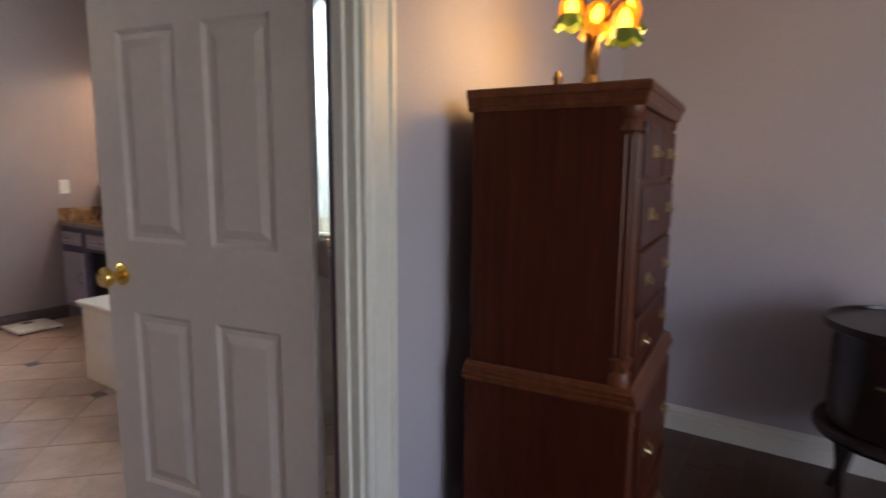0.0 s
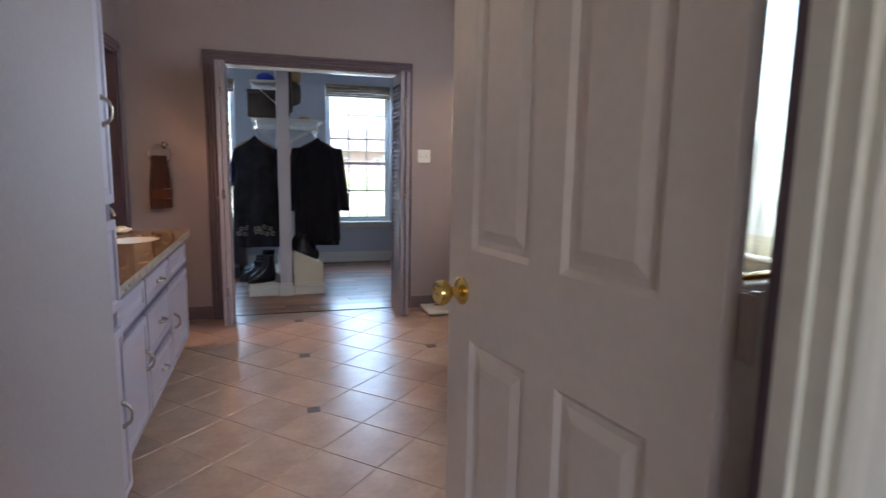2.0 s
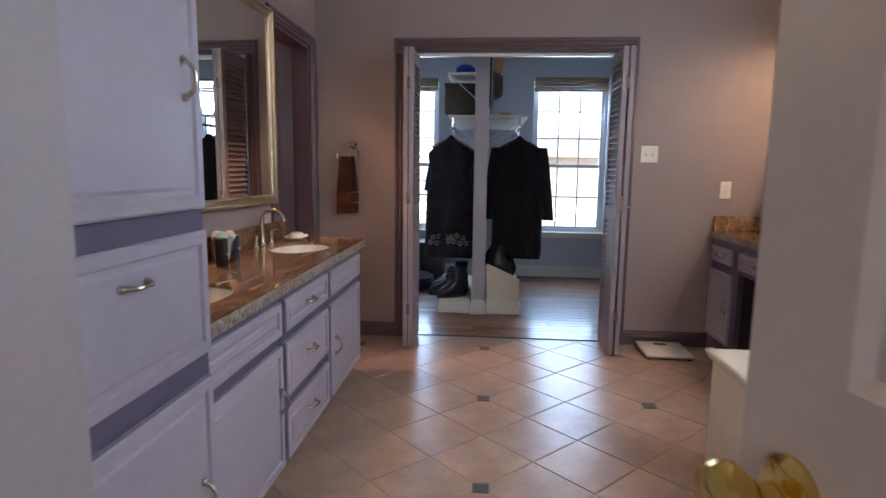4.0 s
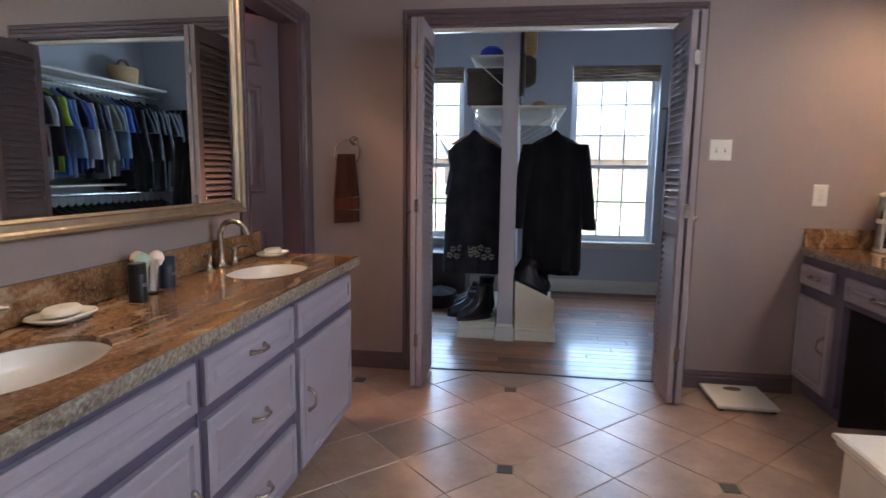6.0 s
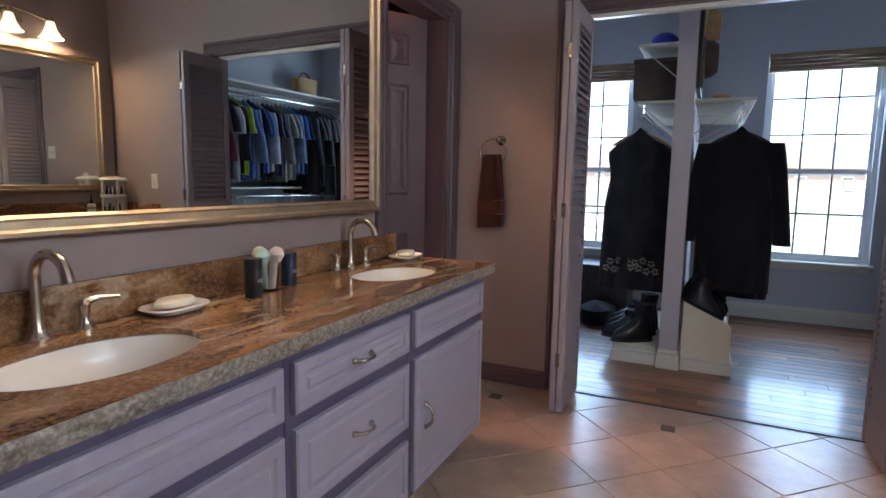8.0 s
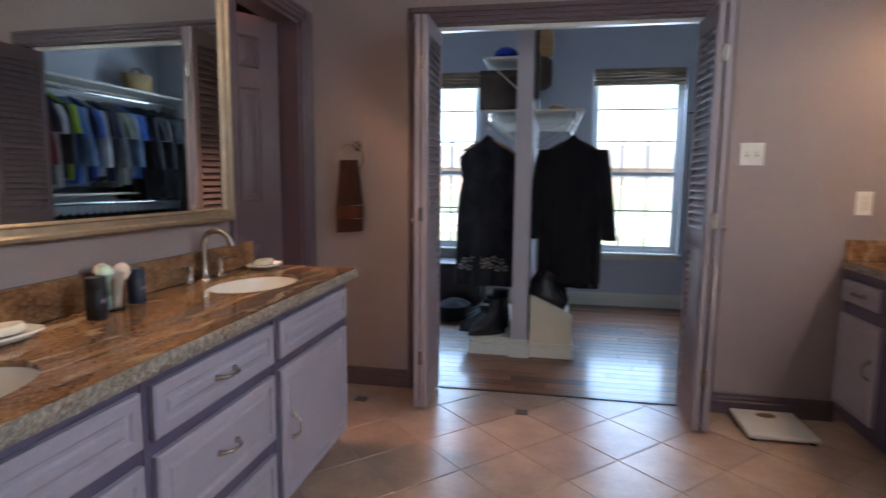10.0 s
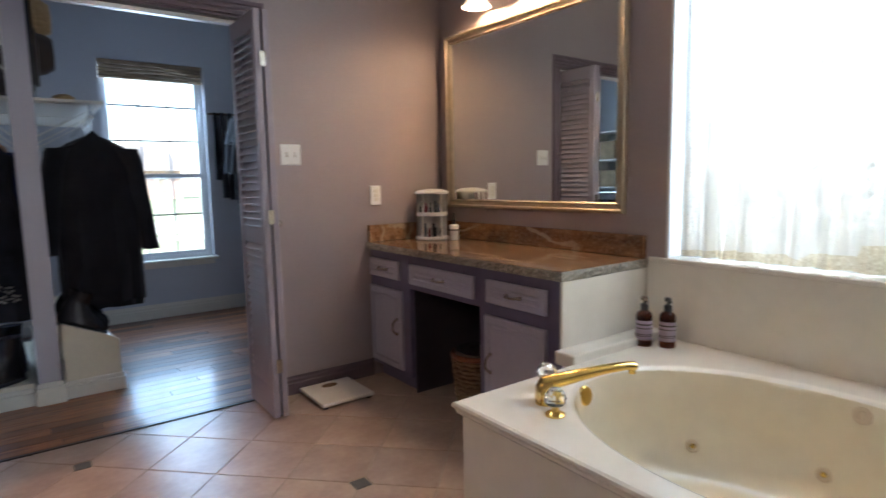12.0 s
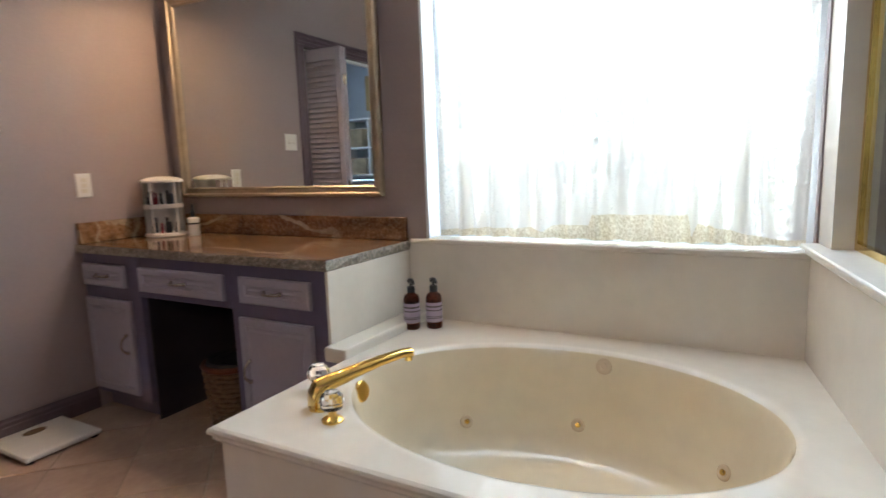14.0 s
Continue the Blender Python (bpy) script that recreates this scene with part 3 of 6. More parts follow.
# tub window: vinyl frame, sashes, panes, sill and the lace curtain
t = thing("window", ((NX0 + NX1) / 2, NY + 0.1, NZ0), "large white vinyl window over the bathtub", "window", kind="structure")
part("window_frame", panel(B(), facing("-y", NY + 0.15), NX0, NX1, NZ0, NZ1, [(0, 0.05), (0.045, 0.05)], 0, True), VINYL, t)
for k, (v0, v1) in enumerate(((NZ0 + 0.04, 1.62), (1.60, NZ1 - 0.04))):
    for i in range(2):
        xm = (NX0 + NX1) / 2
        a, b = (NX0 + 0.04, xm) if i == 0 else (xm, NX1 - 0.04)
        s = part("sash", panel(B(), facing("-y", NY + 0.148), a, b, v0, v1, [(0, 0.02), (0.035, 0.02)], 0, True), VINYL, t)
        for j in (1, 2):
            q = v0 + (v1 - v0) * j / 3
            part("muntin", boxed(a + 0.03, b - 0.03, NY + 0.131, NY + 0.141, q - 0.008, q + 0.008), VINYL, s)
        p = part("pane", boxed(a + 0.03, b - 0.03, NY + 0.142, NY + 0.145, v0 + 0.03, v1 - 0.03), PANE, s)
        p.visible_shadow = False
part("window_sill", boxed(NX0 - 0.075, NX1 + 0.01, NY - 0.022, NY + 0.095, NZ0 - 0.002, NZ0 + 0.020, 0.005), CREAM, t)
part("reveal", boxed(NX0 + 0.001, NX0 + 0.014, NY - 0.002, NY + 0.098, NZ0 + 0.021, NZ1), VINYL, t)


# ---- Doors ----


def six_panel(bm, w, h, th, rows, stile=0.11, mull=0.10):
    """A moulded leaf: slab from (0, 0, 0) along +x, with raised panels on both faces."""
    cols = [(stile, w / 2 - mull / 2), (w / 2 + mull / 2, w - stile)]
    us = [0, cols[0][0], cols[0][1], cols[1][0], cols[1][1], w]
    vs = [0] + [z for r in rows for z in r] + [h]
    for y, sgn in ((0.0, 1), (th, -1)):
        for i in range(len(us) - 1):
            for j in range(len(vs) - 1):
                a, b, c, d = us[i], us[i + 1], vs[j], vs[j + 1]
                if i % 2 and j % 2:
                    prof = [(0, 0), (0.012, 0.009), (0.026, 0.009), (0.05, 0.001)]
                    loops = [[(a + k, y + sgn * q, c + k), (b - k, y + sgn * q, c + k), (b - k, y + sgn * q, d - k), (a + k, y + sgn * q, d - k)] for k, q in prof]
                    vv = [[bm.verts.new(p) for p in l] for l in loops]
                    for l0, l1 in zip(vv, vv[1:]):
                        for k in range(4):
                            bm.faces.new((l0[k], l0[(k + 1) % 4], l1[(k + 1) % 4], l1[k]))
                    bm.faces.new(vv[-1])
                else:
                    bm.faces.new([bm.verts.new(p) for p in ((a, y, c), (b, y, c), (b, y, d), (a, y, d))])
    for q in (((0, 0, 0), (0, th, 0), (0, th, h), (0, 0, h)), ((w, 0, 0), (w, th, 0), (w, th, h), (w, 0, h)), ((0, 0, h), (w, 0, h), (w, th, h), (0, th, h)), ((0, 0, 0), (w, 0, 0), (w, th, 0), (0, th, 0))):
        bm.faces.new([bm.verts.new(p) for p in q])
    bmesh.ops.remove_doubles(bm, verts=bm.verts, dist=0.0002)
    return bm


ROWS6 = [(0.325, 0.865), (1.078, 1.665), (1.765, 1.925)]


def swing_door(name, hinge, angle, w, mat, label, knob_mat, knob=True, knob_label=""):
    t = thing(name, (0, 0, 0), label, "door")
    leaf = part("leaf", six_panel(B(), w, 2.03, 0.035, ROWS6, 0.105, 0.095), mat, t)
    if knob:
        for s in (-1, 1):
            y = 0 if s < 0 else 0.035
            bm = B()
            prof = [(0.033, 0), (0.033, 0.004), (0.026, 0.009), (0.012, 0.012), (0.011, 0.030), (0.020, 0.036), (0.029, 0.046), (0.031, 0.056), (0.026, 0.066), (0.012, 0.071), (0.001, 0.072)]
            n = 24
            rings = [[(w - 0.065 + r * math.cos(2 * math.pi * i / n), y + s * d, 0.975 + r * math.sin(2 * math.pi * i / n)) for i in range(n)] for r, d in prof]
            part("knob", strip(bm, rings), knob_mat, t, knob_label, True)
        part("latch_plate", boxed(w - 0.001, w + 0.002, 0.006, 0.029, 0.945, 1.005, 0.0008), knob_mat, t, "brass latch plate")
    for z in (0.20, 1.02, 1.80):
        km = knob_mat if z < 1 else mat
        h = part("hinge", boxed(-0.020, 0.0, -0.001, 0.003, z, z + 0.09, 0.001), km, t, "brass butt hinge" if z < 1 else "painted butt hinge")
        part("hinge_pin", tube(B(), [(-0.016, -0.006, z - 0.004), (-0.016, -0.006, z + 0.094)], 0.006, 10), km, h)
    t.matrix_world = pose(hinge[0], hinge[1], 0.008, 0, 0, angle)
    return t


swing_door("entry_door", (-0.472, 1.4580), 190.6, 0.748, DOORWHITE, "warm white six-panel door standing open", BRASS, True, "polished brass round knob")
swing_door("toilet_room_door", (TX0 + 0.024, SY - 0.128), -34, 0.55, PLUM, "plum painted six-panel door standing ajar", NICKEL, False)


def bifold_leaf(t, y0, y1, x0, x1, mats, outer):
    """One louvred leaf lying along x between two y faces."""
    z0, z1, st = 0.018, 2.010, 0.045
    lf = part("leaf", boxed(x0, x0 + st, y0, y1, z0, z1, 0.002), mats, t)
    part("stile", boxed(x1 - st, x1, y0, y1, z0, z1, 0.002), mats, lf)
    for a, b in ((z0, z0 + 0.16), (0.90, 0.985), (z1 - 0.085, z1)):
        part("rail", boxed(x0 + st, x1 - st, y0 + 0.002, y1 - 0.002, a, b, 0.001), mats, lf)
    ym, me = (y0 + y1) / 2, None
    for a, b in ((z0 + 0.16, 0.90), (0.985, z1 - 0.085)):
        n = round((b - a) / 0.036)
        for k in range(n):
            z = a + (b - a) * (k + 0.5) / n
            if me is None:
                bm = B()
                s_ = -1 if outer else 1
                strip(bm, [[(x, -0.016 * s_, 0.017), (x, -0.012 * s_, 0.020), (x, 0.016 * s_, -0.017), (x, 0.012 * s_, -0.020)] for x in (x0 + st, x1 - st)])
                me = mesh_of("slat", bm, mats)
            ob = new("slat", me)
            ob.parent = lf
            ob.location = Vector((0, ym, z)) - BASE[t]
    return lf


def bifold(y_in, y_out, inner_first, label):
    t = thing("bifold_door", (-4.62, (y_in + y_out) / 2, 0), label, "bifold door", "louvred closet doors")
    lo, hi = min(y_in, y_out), max(y_in, y_out)
    for k, (a, b) in enumerate(((lo, lo + 0.030), (hi - 0.030, hi))):
        bifold_leaf(t, a, b, -4.822, -4.452, LOUVER, k == 0)
    for z in (0.25, 1.0, 1.75):
        part("hinge", boxed(-4.456, -4.4495, lo + 0.022, hi - 0.022, z, z + 0.07, 0.001), NICKEL, t, "small metal hinge")
    s = 1 if y_in > y_out else -1
    yk = y_out
    bm = B()
    rings = [[(-4.50 + r * math.cos(2 * math.pi * i / 16), yk - s * d, 1.0 + r * math.sin(2 * math.pi * i / 16)) for i in range(16)] for r, d in ((0.008, 0), (0.007, 0.012), (0.015, 0.018), (0.016, 0.024), (0.010, 0.030), (0.001, 0.031))]
    part("knob", strip(bm, rings), NICKEL, t, "small nickel knob", True)
    return t


bifold(0.552, 0.487, True, "taupe louvred bifold door folded open against the jamb")
bifold(1.872, 1.945, True, "taupe louvred bifold door folded open against the jamb")

# ---- Cabinets ----
FRONT = [(0, 0.016), (0.006, 0.020), (0.030, 0.020), (0.036, 0.013), (0.046, 0.013), (0.054, 0.017)]


def pull(t, put, u, v, along="u", mat=NICKEL, span=0.085):
    pts = []
    for k in range(13):
        a = k / 12 * 2 - 1
        w = 0.030 * (1 - abs(a) ** 3.2) + 0.001
        d = a * span / 2
        pts.append(put(u + d, v, w) if along == "u" else put(u, v + d, w))
    bm = tube(B(), pts, [0.008 if k in (0, 12) else 0.0055 - 0.0012 * math.cos(math.pi * (k - 6) / 6) for k in range(13)], 10)
    for d in (-span / 2, span / 2):
        c = put(u + d, v, 0.002) if along == "u" else put(u, v + d, 0.002)
        bmesh.ops.create_icosphere(bm, subdivisions=2, radius=0.010, matrix=Matrix.Translation(c))
    part("handle", bm, mat, t, "brushed nickel bow pull", True)


def cabinet(name, way, face, u0, u1, z0, z1, depth, fronts, label, toe=0.09, thin=0.0, category="cabinet", group=""):
    put = facing(way, face)
    c = put((u0 + u1) / 2, z0, -depth / 2)
    t = thing(name, (c[0], c[1], 0), label, category, group)
    bm = B()
    a, b = put(u0, 0, -depth), put(u1, 0, 0)
    top = z1 - 0.11 if "sink" in name else z1
    box(bm, min(a[0], b[0]), max(a[0], b[0]), min(a[1], b[1]), max(a[1], b[1]), z0 + toe, top, 0.002)
    if top < z1:
        c = put(u0, 0, -0.02)
        box(bm, min(a[0], b[0]), max(a[0], b[0]), min(c[1], b[1]), max(c[1], b[1]), top, z1, 0.002)
    part("body", bm, VIOLET, t, "violet painted face frame and carcass")
    if toe:
        a, b = put(u0 + 0.002, 0, -depth), put(u1 - 0.002, 0, -0.06)
        part("toe_kick", boxed(min(a[0], b[0]), max(a[0], b[0]), min(a[1], b[1]), max(a[1], b[1]), z0, z0 + toe), VIOLET, t)
    for kind, a, b, c0, c1, hu, hv in fronts:
        f = part(kind, panel(B(), put, a, b, c0, c1, FRONT, 0.0005), LILAC, t, "lilac painted raised-panel front")
        if hu is not None:
            pull(f, facing(way, face + 0.017 if way[0] == "+" else face - 0.017), hu, hv, "v" if kind == "door" else "u")
    return t


FY = 0.285
# tall linen cabinet beside the return wall
cabinet("linen_cabinet", "+y", 0.337, -2.078, -1.445, 0, 2.45, 0.525, [
    ("door", -2.062, -1.465, 1.130, 2.38, -1.985, 1.43),
    ("drawer", -2.062, -1.465, 0.765, 1.075, -1.76, 0.995),
    ("door", -2.062, -1.465, 0.10, 0.700, -1.990, 0.40)], "tall lilac linen cabinet with violet frame")
# double vanity units
cabinet("vanity_sink_unit", "+y", FY, -2.712, -2.080, 0, 0.775, 0.47, [
    ("drawer", -2.695, -2.10, 0.612, 0.740, None, None),
    ("door", -2.695, -2.10, 0.10, 0.572, -2.66, 0.37)], "lilac sink cabinet with a false drawer and door", group="double vanity units")
cabinet("vanity_drawer_unit", "+y", FY, -3.318, -2.714, 0, 0.775, 0.47, [
    ("drawer", -3.300, -2.735, 0.612, 0.740, -3.02, 0.676),
    ("drawer", -3.300, -2.735, 0.355, 0.572, -3.02, 0.464),
    ("drawer", -3.300, -2.735, 0.100, 0.305, -3.02, 0.21)], "lilac three-drawer vanity cabinet", group="double vanity units")
cabinet("vanity_sink_unit", "+y", FY, -3.985, -3.320, 0, 0.775, 0.47, [
    ("drawer", -3.962, -3.343, 0.612, 0.740, None, None),
    ("door", -3.962, -3.343, 0.10, 0.572, -3.42, 0.35)], "lilac end sink cabinet with a false drawer and door", group="double vanity units")


def rough_edge(bm, pts, z0, z1, seed, out=0.006):
    """A chiselled slab edge along a list of points with outward normals."""
    random.seed(seed)
    rings = []
    for (x, y, nx, ny) in pts:
        r = []
        for k in range(5):
            o = out * random.uniform(0.1, 1.0) * (0.3 if k in (0, 4) else 1)
            r.append((x + nx * o, y + ny * o, z0 + (z1 - z0) * k / 4))
        rings.append(r)
    return strip(bm, rings, False)


SINKS = [(-2.42, 0.07), (-3.60, 0.07)]
SA, SB = 0.215, 0.150


def counter_with_holes(t, x0, x1, y0, y1, z0, z1, holes):
    """A slab whose top is cut by oval holes."""
    xs = [x0]
    for hx, hy in sorted(holes):
        xs += [hx - 0.26, hx + 0.26]
    xs.append(x1)
    bm = B()
    for i in range(len(xs) - 1):
        a, b = xs[i], xs[i + 1]
        if i % 2 == 0:
            bm.faces.new([bm.verts.new(p) for p in ((a, y0, z1), (b, y0, z1), (b, y1, z1), (a, y1, z1))])
        else:
            hx, hy = sorted(holes)[i // 2]
            n = 48
            inner, outer, low = [], [], []
            for k in range(n):
                g = 2 * math.pi * (k + 0.5) / n
                cx, cy = math.cos(g), math.sin(g)
                inner.append((hx + SA * cx, hy + SB * cy, z1))
                low.append((hx + SA * cx, hy + SB * cy, z1 - 0.014))
                s = min(((b - hx) if cx > 0 else (hx - a)) / max(abs(cx), 1e-6), ((y1 - hy) if cy > 0 else (hy - y0)) / max(abs(cy), 1e-6))
                outer.append((hx + s * cx, hy + s * cy, z1))
            strip(bm, [outer, inner, low], True, False)
            for px, py in ((a, y0), (b, y0), (b, y1), (a, y1)):
                near = sorted(range(n), key=lambda k: (outer[k][0] - px) ** 2 + (outer[k][1] - py) ** 2)[:2]
                bm.faces.new([bm.verts.new(p) for p in (outer[near[0]], (px, py, z1), outer[near[1]])])
    part("top", bm, GRANITE, t, "polished brown swirled granite")


CT = 0.816
vt = thing("vanity_countertop", (-3.1, 0.07, 0.77), "brown swirled granite countertop with chiselled edge", "countertop")
counter_with_holes(vt, -4.032, -2.080, SY + 0.002, 0.325, 0.777, CT, SINKS)
part("underside", boxed(-4.030, -3.987, SY + 0.002, 0.325, 0.776, 0.781), GRANITE_EDGE, vt)
pts = [(-2.080 - 0.012 * k, 0.325, 0, 1) for k in range(163)] + [(-4.032, 0.325 - 0.012 * k, -1, 0) for k in range(43)]
part("edge", rough_edge(B(), pts, 0.775, CT, 4), GRANITE_EDGE, vt, "rough chiselled grey granite edge")
part("backsplash", boxed(-4.032, -2.080, SY + 0.001, SY + 0.022, CT, 0.922, 0.002), GRANITE, vt)


def basin(hx, hy):
    t = thing("sink_basin", (hx, hy, 0.69), "white oval undermount porcelain basin", "sink", "vanity basins")
    bm = B()
    prof = [(1.06, 0.801), (1.0, 0.800), (0.965, 0.77), (0.88, 0.735), (0.66, 0.705), (0.35, 0.692), (0.10, 0.690)]
    strip(bm, [[(hx + SA * r * math.cos(a), hy + SB * r * math.sin(a), z) for a in (2 * math.pi * k / 40 for k in range(40))] for r, z in prof], True, False)
    part("bowl", bm, PORCELAIN, t, "", True)
    part("drain", lathe(B(), [(0.026, 0.686), (0.026, 0.692), (0.018, 0.694), (0.012, 0.690), (0.001, 0.690)], (hx, hy, 0), 20), NICKEL, t, "nickel drain ring", True)


def faucet(hx):
    y = -0.135
    t = thing("basin_faucet", (hx, y, CT), "brushed nickel gooseneck faucet with two lever handles", "faucet", "vanity faucets")
    part("base", lathe(B(), [(0.027, 0), (0.027, 0.006), (0.020, 0.014), (0.014, 0.03), (0.013, 0.06)], (hx, y, CT), 20), NICKEL, t, "", True)
    pts = [(hx, y, CT + 0.04), (hx, y, CT + 0.135)] + arc((hx, y + 0.058, CT + 0.135), 0.058, 180, 25, 14, (0, 1, 0), (0, 0, 1)) + [(hx, y + 0.118, CT + 0.135)]
    part("spout", tube(B(), pts, [0.0125] * 4 + [0.0115] * (len(pts) - 6) + [0.0125, 0.0135], 14), NICKEL, t, "", True)
    for s in (-1, 1):
        x = hx + s * 0.10
        h = part("handle", lathe(B(), [(0.023, 0), (0.023, 0.005), (0.016, 0.012), (0.011, 0.03), (0.013, 0.055), (0.015, 0.062), (0.010, 0.072), (0.001, 0.074)], (x, y + 0.005, CT), 18), NICKEL, t, "", True)
        part("lever", tube(B(), [(x, y + 0.005, CT + 0.066), (x + s * 0.03, y + 0.015, CT + 0.074), (x + s * 0.07, y + 0.03, CT + 0.072)], [0.009, 0.007, 0.005], 10), NICKEL, h, "", True)


for hx, hy in SINKS:
    basin(hx, hy)
    faucet(hx)


def soap_dish(x, y, z, ang):
    d = thing("soap_dish", (x, y, z), "white ceramic soap dish on the granite counter", "soap dish", "soap dishes")
    bm = B()
    rings = []
    for r, h in ((0.60, 0), (0.80, 0.004), (1.0, 0.016), (0.97, 0.021), (0.80, 0.014), (0.1, 0.011)):
        rings.append([(x + 0.088 * r * math.copysign(abs(math.cos(a)) ** 0.6, math.cos(a)), y + 0.060 * r * math.copysign(abs(math.sin(a)) ** 0.6, math.sin(a)), z + h) for a in (2 * math.pi * k / 32 for k in range(32))])
    part("dish", strip(bm, rings), PORCELAIN, d, "", True)
    bm = B()
    rings = []
    for r, h in ((0.7, 0.013), (1.0, 0.020), (1.0, 0.030), (0.85, 0.038), (0.45, 0.041)):
        rings.append([(x + 0.058 * r * math.cos(a), y + 0.036 * r * math.sin(a), z + h) for a in (2 * math.pi * k / 24 for k in range(24))])
    solid("soap_bar", strip(bm, rings), SOAP, "cream oval soap bar lying in its dish", "soap", "soap bars", smooth=True)


soap_dish(-2.745, -0.105, CT, 0)
soap_dish(-3.935, -0.065, CT, 0)

# toiletries between the basins
LINT, TEAL = cloth("peach_white_cotton", (0.74, 0.64, 0.57)), cloth("pale_teal_print", (0.38, 0.55, 0.50), 0.9, 0.5)
t = thing("glass_tumbler", (-3.085, -0.10, CT), "clear glass tumbler holding wrapped cotton rolls", "tumbler")
part("cup", lathe(B(), [(0.001, 0.0), (0.034, 0.0), (0.040, 0.115), (0.038, 0.115), (0.032, 0.006), (0.001, 0.006)], (-3.085, -0.10, CT), 28), CRYSTAL, t, "", True)
for k, (dx, dy, c) in enumerate(((-0.012, 0.010, "w"), (0.014, 0.004, "g"), (0.0, -0.014, "w"))):
    bm = B()
    tube(bm, [(-3.085 + dx, -0.10 + dy, CT + 0.008), (-3.085 + dx * 1.5, -0.10 + dy * 1.5, CT + 0.085), (-3.085 + dx * 1.8, -0.10 + dy * 1.8, CT + 0.098), (-3.085 + dx * 2.0, -0.10 + dy * 2.0, CT + 0.114), (-3.085 + dx * 2.0, -0.10 + dy * 2.0, CT + 0.130), (-3.085 + dx * 2.0, -0.10 + dy * 2.0, CT + 0.138)], [0.010, 0.012, 0.019, 0.025, 0.019, 0.007], 14)
    solid("cotton_roll", bm, LINT if c == "w" else TEAL, "soft pale cotton roll standing in a tumbler", "cotton roll", "cotton rolls", smooth=True)
for x, y, h, m, lb in ((-2.985, -0.060, 0.118, BLACK, "black cylindrical lotion bottle with printed bars"), (-3.19, -0.10, 0.110, NAVY, "navy cylindrical deodorant stick with printed bars")):
    t = thing("toiletry_bottle", (x, y, CT), lb, "bottle", "toiletries")
    part("body", lathe(B(), [(0.001, 0), (0.025, 0), (0.026, 0.003), (0.026, h * 0.70), (0.0255, h * 0.71)], (x, y, CT), 24), m, t, "", True)
    part("cap", lathe(B(), [(0.0255, h * 0.71), (0.0265, h * 0.72), (0.0265, h * 0.98), (0.024, h), (0.001, h)], (x, y, CT), 24), m, t, "", True)
    for q in (0.45, 0.40):
        part("print_bar", boxed(x - 0.010, x + 0.010, y + 0.0245, y + 0.0268, CT + h * q, CT + h * q + 0.004), LABEL, t, "pale printed bar")


def framed_mirror(name, way, at, u0, u1, v0, v1, width, label, turn=0.0):
    t = thing(name, facing(way, at)((u0 + u1) / 2, v0, 0), label, "mirror")
    put = facing(way, at)
    part("frame", panel(B(), put, u0, u1, v0, v1, [(0, 0.022), (0.006, 0.030), (width * 0.3, 0.030), (width * 0.42, 0.020), (width * 0.75, 0.016), (width * 0.85, 0.021), (width, 0.012)], 0.001, True), CHAMPAGNE, t, "champagne gilt moulded frame")
    w = width - 0.004
    part("mirror_glass", panel(B(), put, u0 + w, u1 - w, v0 + w, v1 - w, [(0, 0.009)], 0.003), MIRROR, t, "silvered mirror glass")
    t.rotation_euler = (0, 0, radians(turn))
    t.location.y += (1 if way == "+y" else -1) * math.sin(radians(abs(turn))) * (u1 - u0) / 2


framed_mirror("vanity_mirror", "+y", SY, -3.815, -2.085, 1.034, 2.070, 0.052, "large gilt-framed mirror over the double vanity", -1.3)
framed_mirror("makeup_mirror", "-y", NY, -4.660, -3.335, 1.028, 2.075, 0.052, "gilt-framed mirror over the makeup counter", 0.7)

# ---- Makeup counter ----
VF = 2.622
put = facing("-y", VF)


def makeup_unit(u0, u1, fronts, label):
    t = thing("makeup_cabinet", ((u0 + u1) / 2, 2.88, 0), label, "cabinet", "makeup units")
    part("body", boxed(u0, u1, VF, NY - 0.002, 0.09, 0.792, 0.002), VIOLET, t, "violet painted carcass")
    part("toe_kick", boxed(u0 + 0.002, u1 - 0.002, VF + 0.06, NY - 0.002, 0, 0.09), VIOLET, t)
    for kind, a, b, c0, c1, hu, hv in fronts:
        f = part(kind, panel(B(), put, a, b, c0, c1, FRONT, 0.0005), LILAC, t, "lilac painted raised-panel front")
        pull(f, facing("-y", VF - 0.017), hu, hv, "v" if kind == "door" else "u")


makeup_unit(-4.765, -4.335, [("drawer", -4.752, -4.427, 0.640, 0.745, -4.59, 0.692), ("door", -4.750, -4.405, 0.120, 0.578, -4.45, 0.37)], "lilac makeup cabinet with one drawer and door")
makeup_unit(-3.735, -3.225, [("drawer", -3.672, -3.304, 0.640, 0.746, -3.49, 0.692), ("door", -3.685, -3.304, 0.10, 0.580, -3.64, 0.36)], "lilac makeup cabinet beside the bathtub")
t = thing("apron_drawer", (-4.03, VF, 0.60), "lilac pencil drawer over the kneehole", "drawer")
part("rail", boxed(-4.334, -3.736, VF, VF + 0.40, 0.605, 0.792, 0.002), VIOLET, t, "violet painted drawer box")
f = part("drawer", panel(B(), put, -4.315, -3.768, 0.637, 0.746, FRONT, 0.0005), LILAC, t, "lilac painted raised-panel front")
pull(f, facing("-y", VF - 0.017), -4.04, 0.692)
# kneehole shade put into near-black sheets over the back and sides
wall("kneehole_back", boxed(-4.334, -3.736, NY - 0.02, NY - 0.003, 0, 0.79), KNEESHADE, "kneehole back panel with shade in its colour")
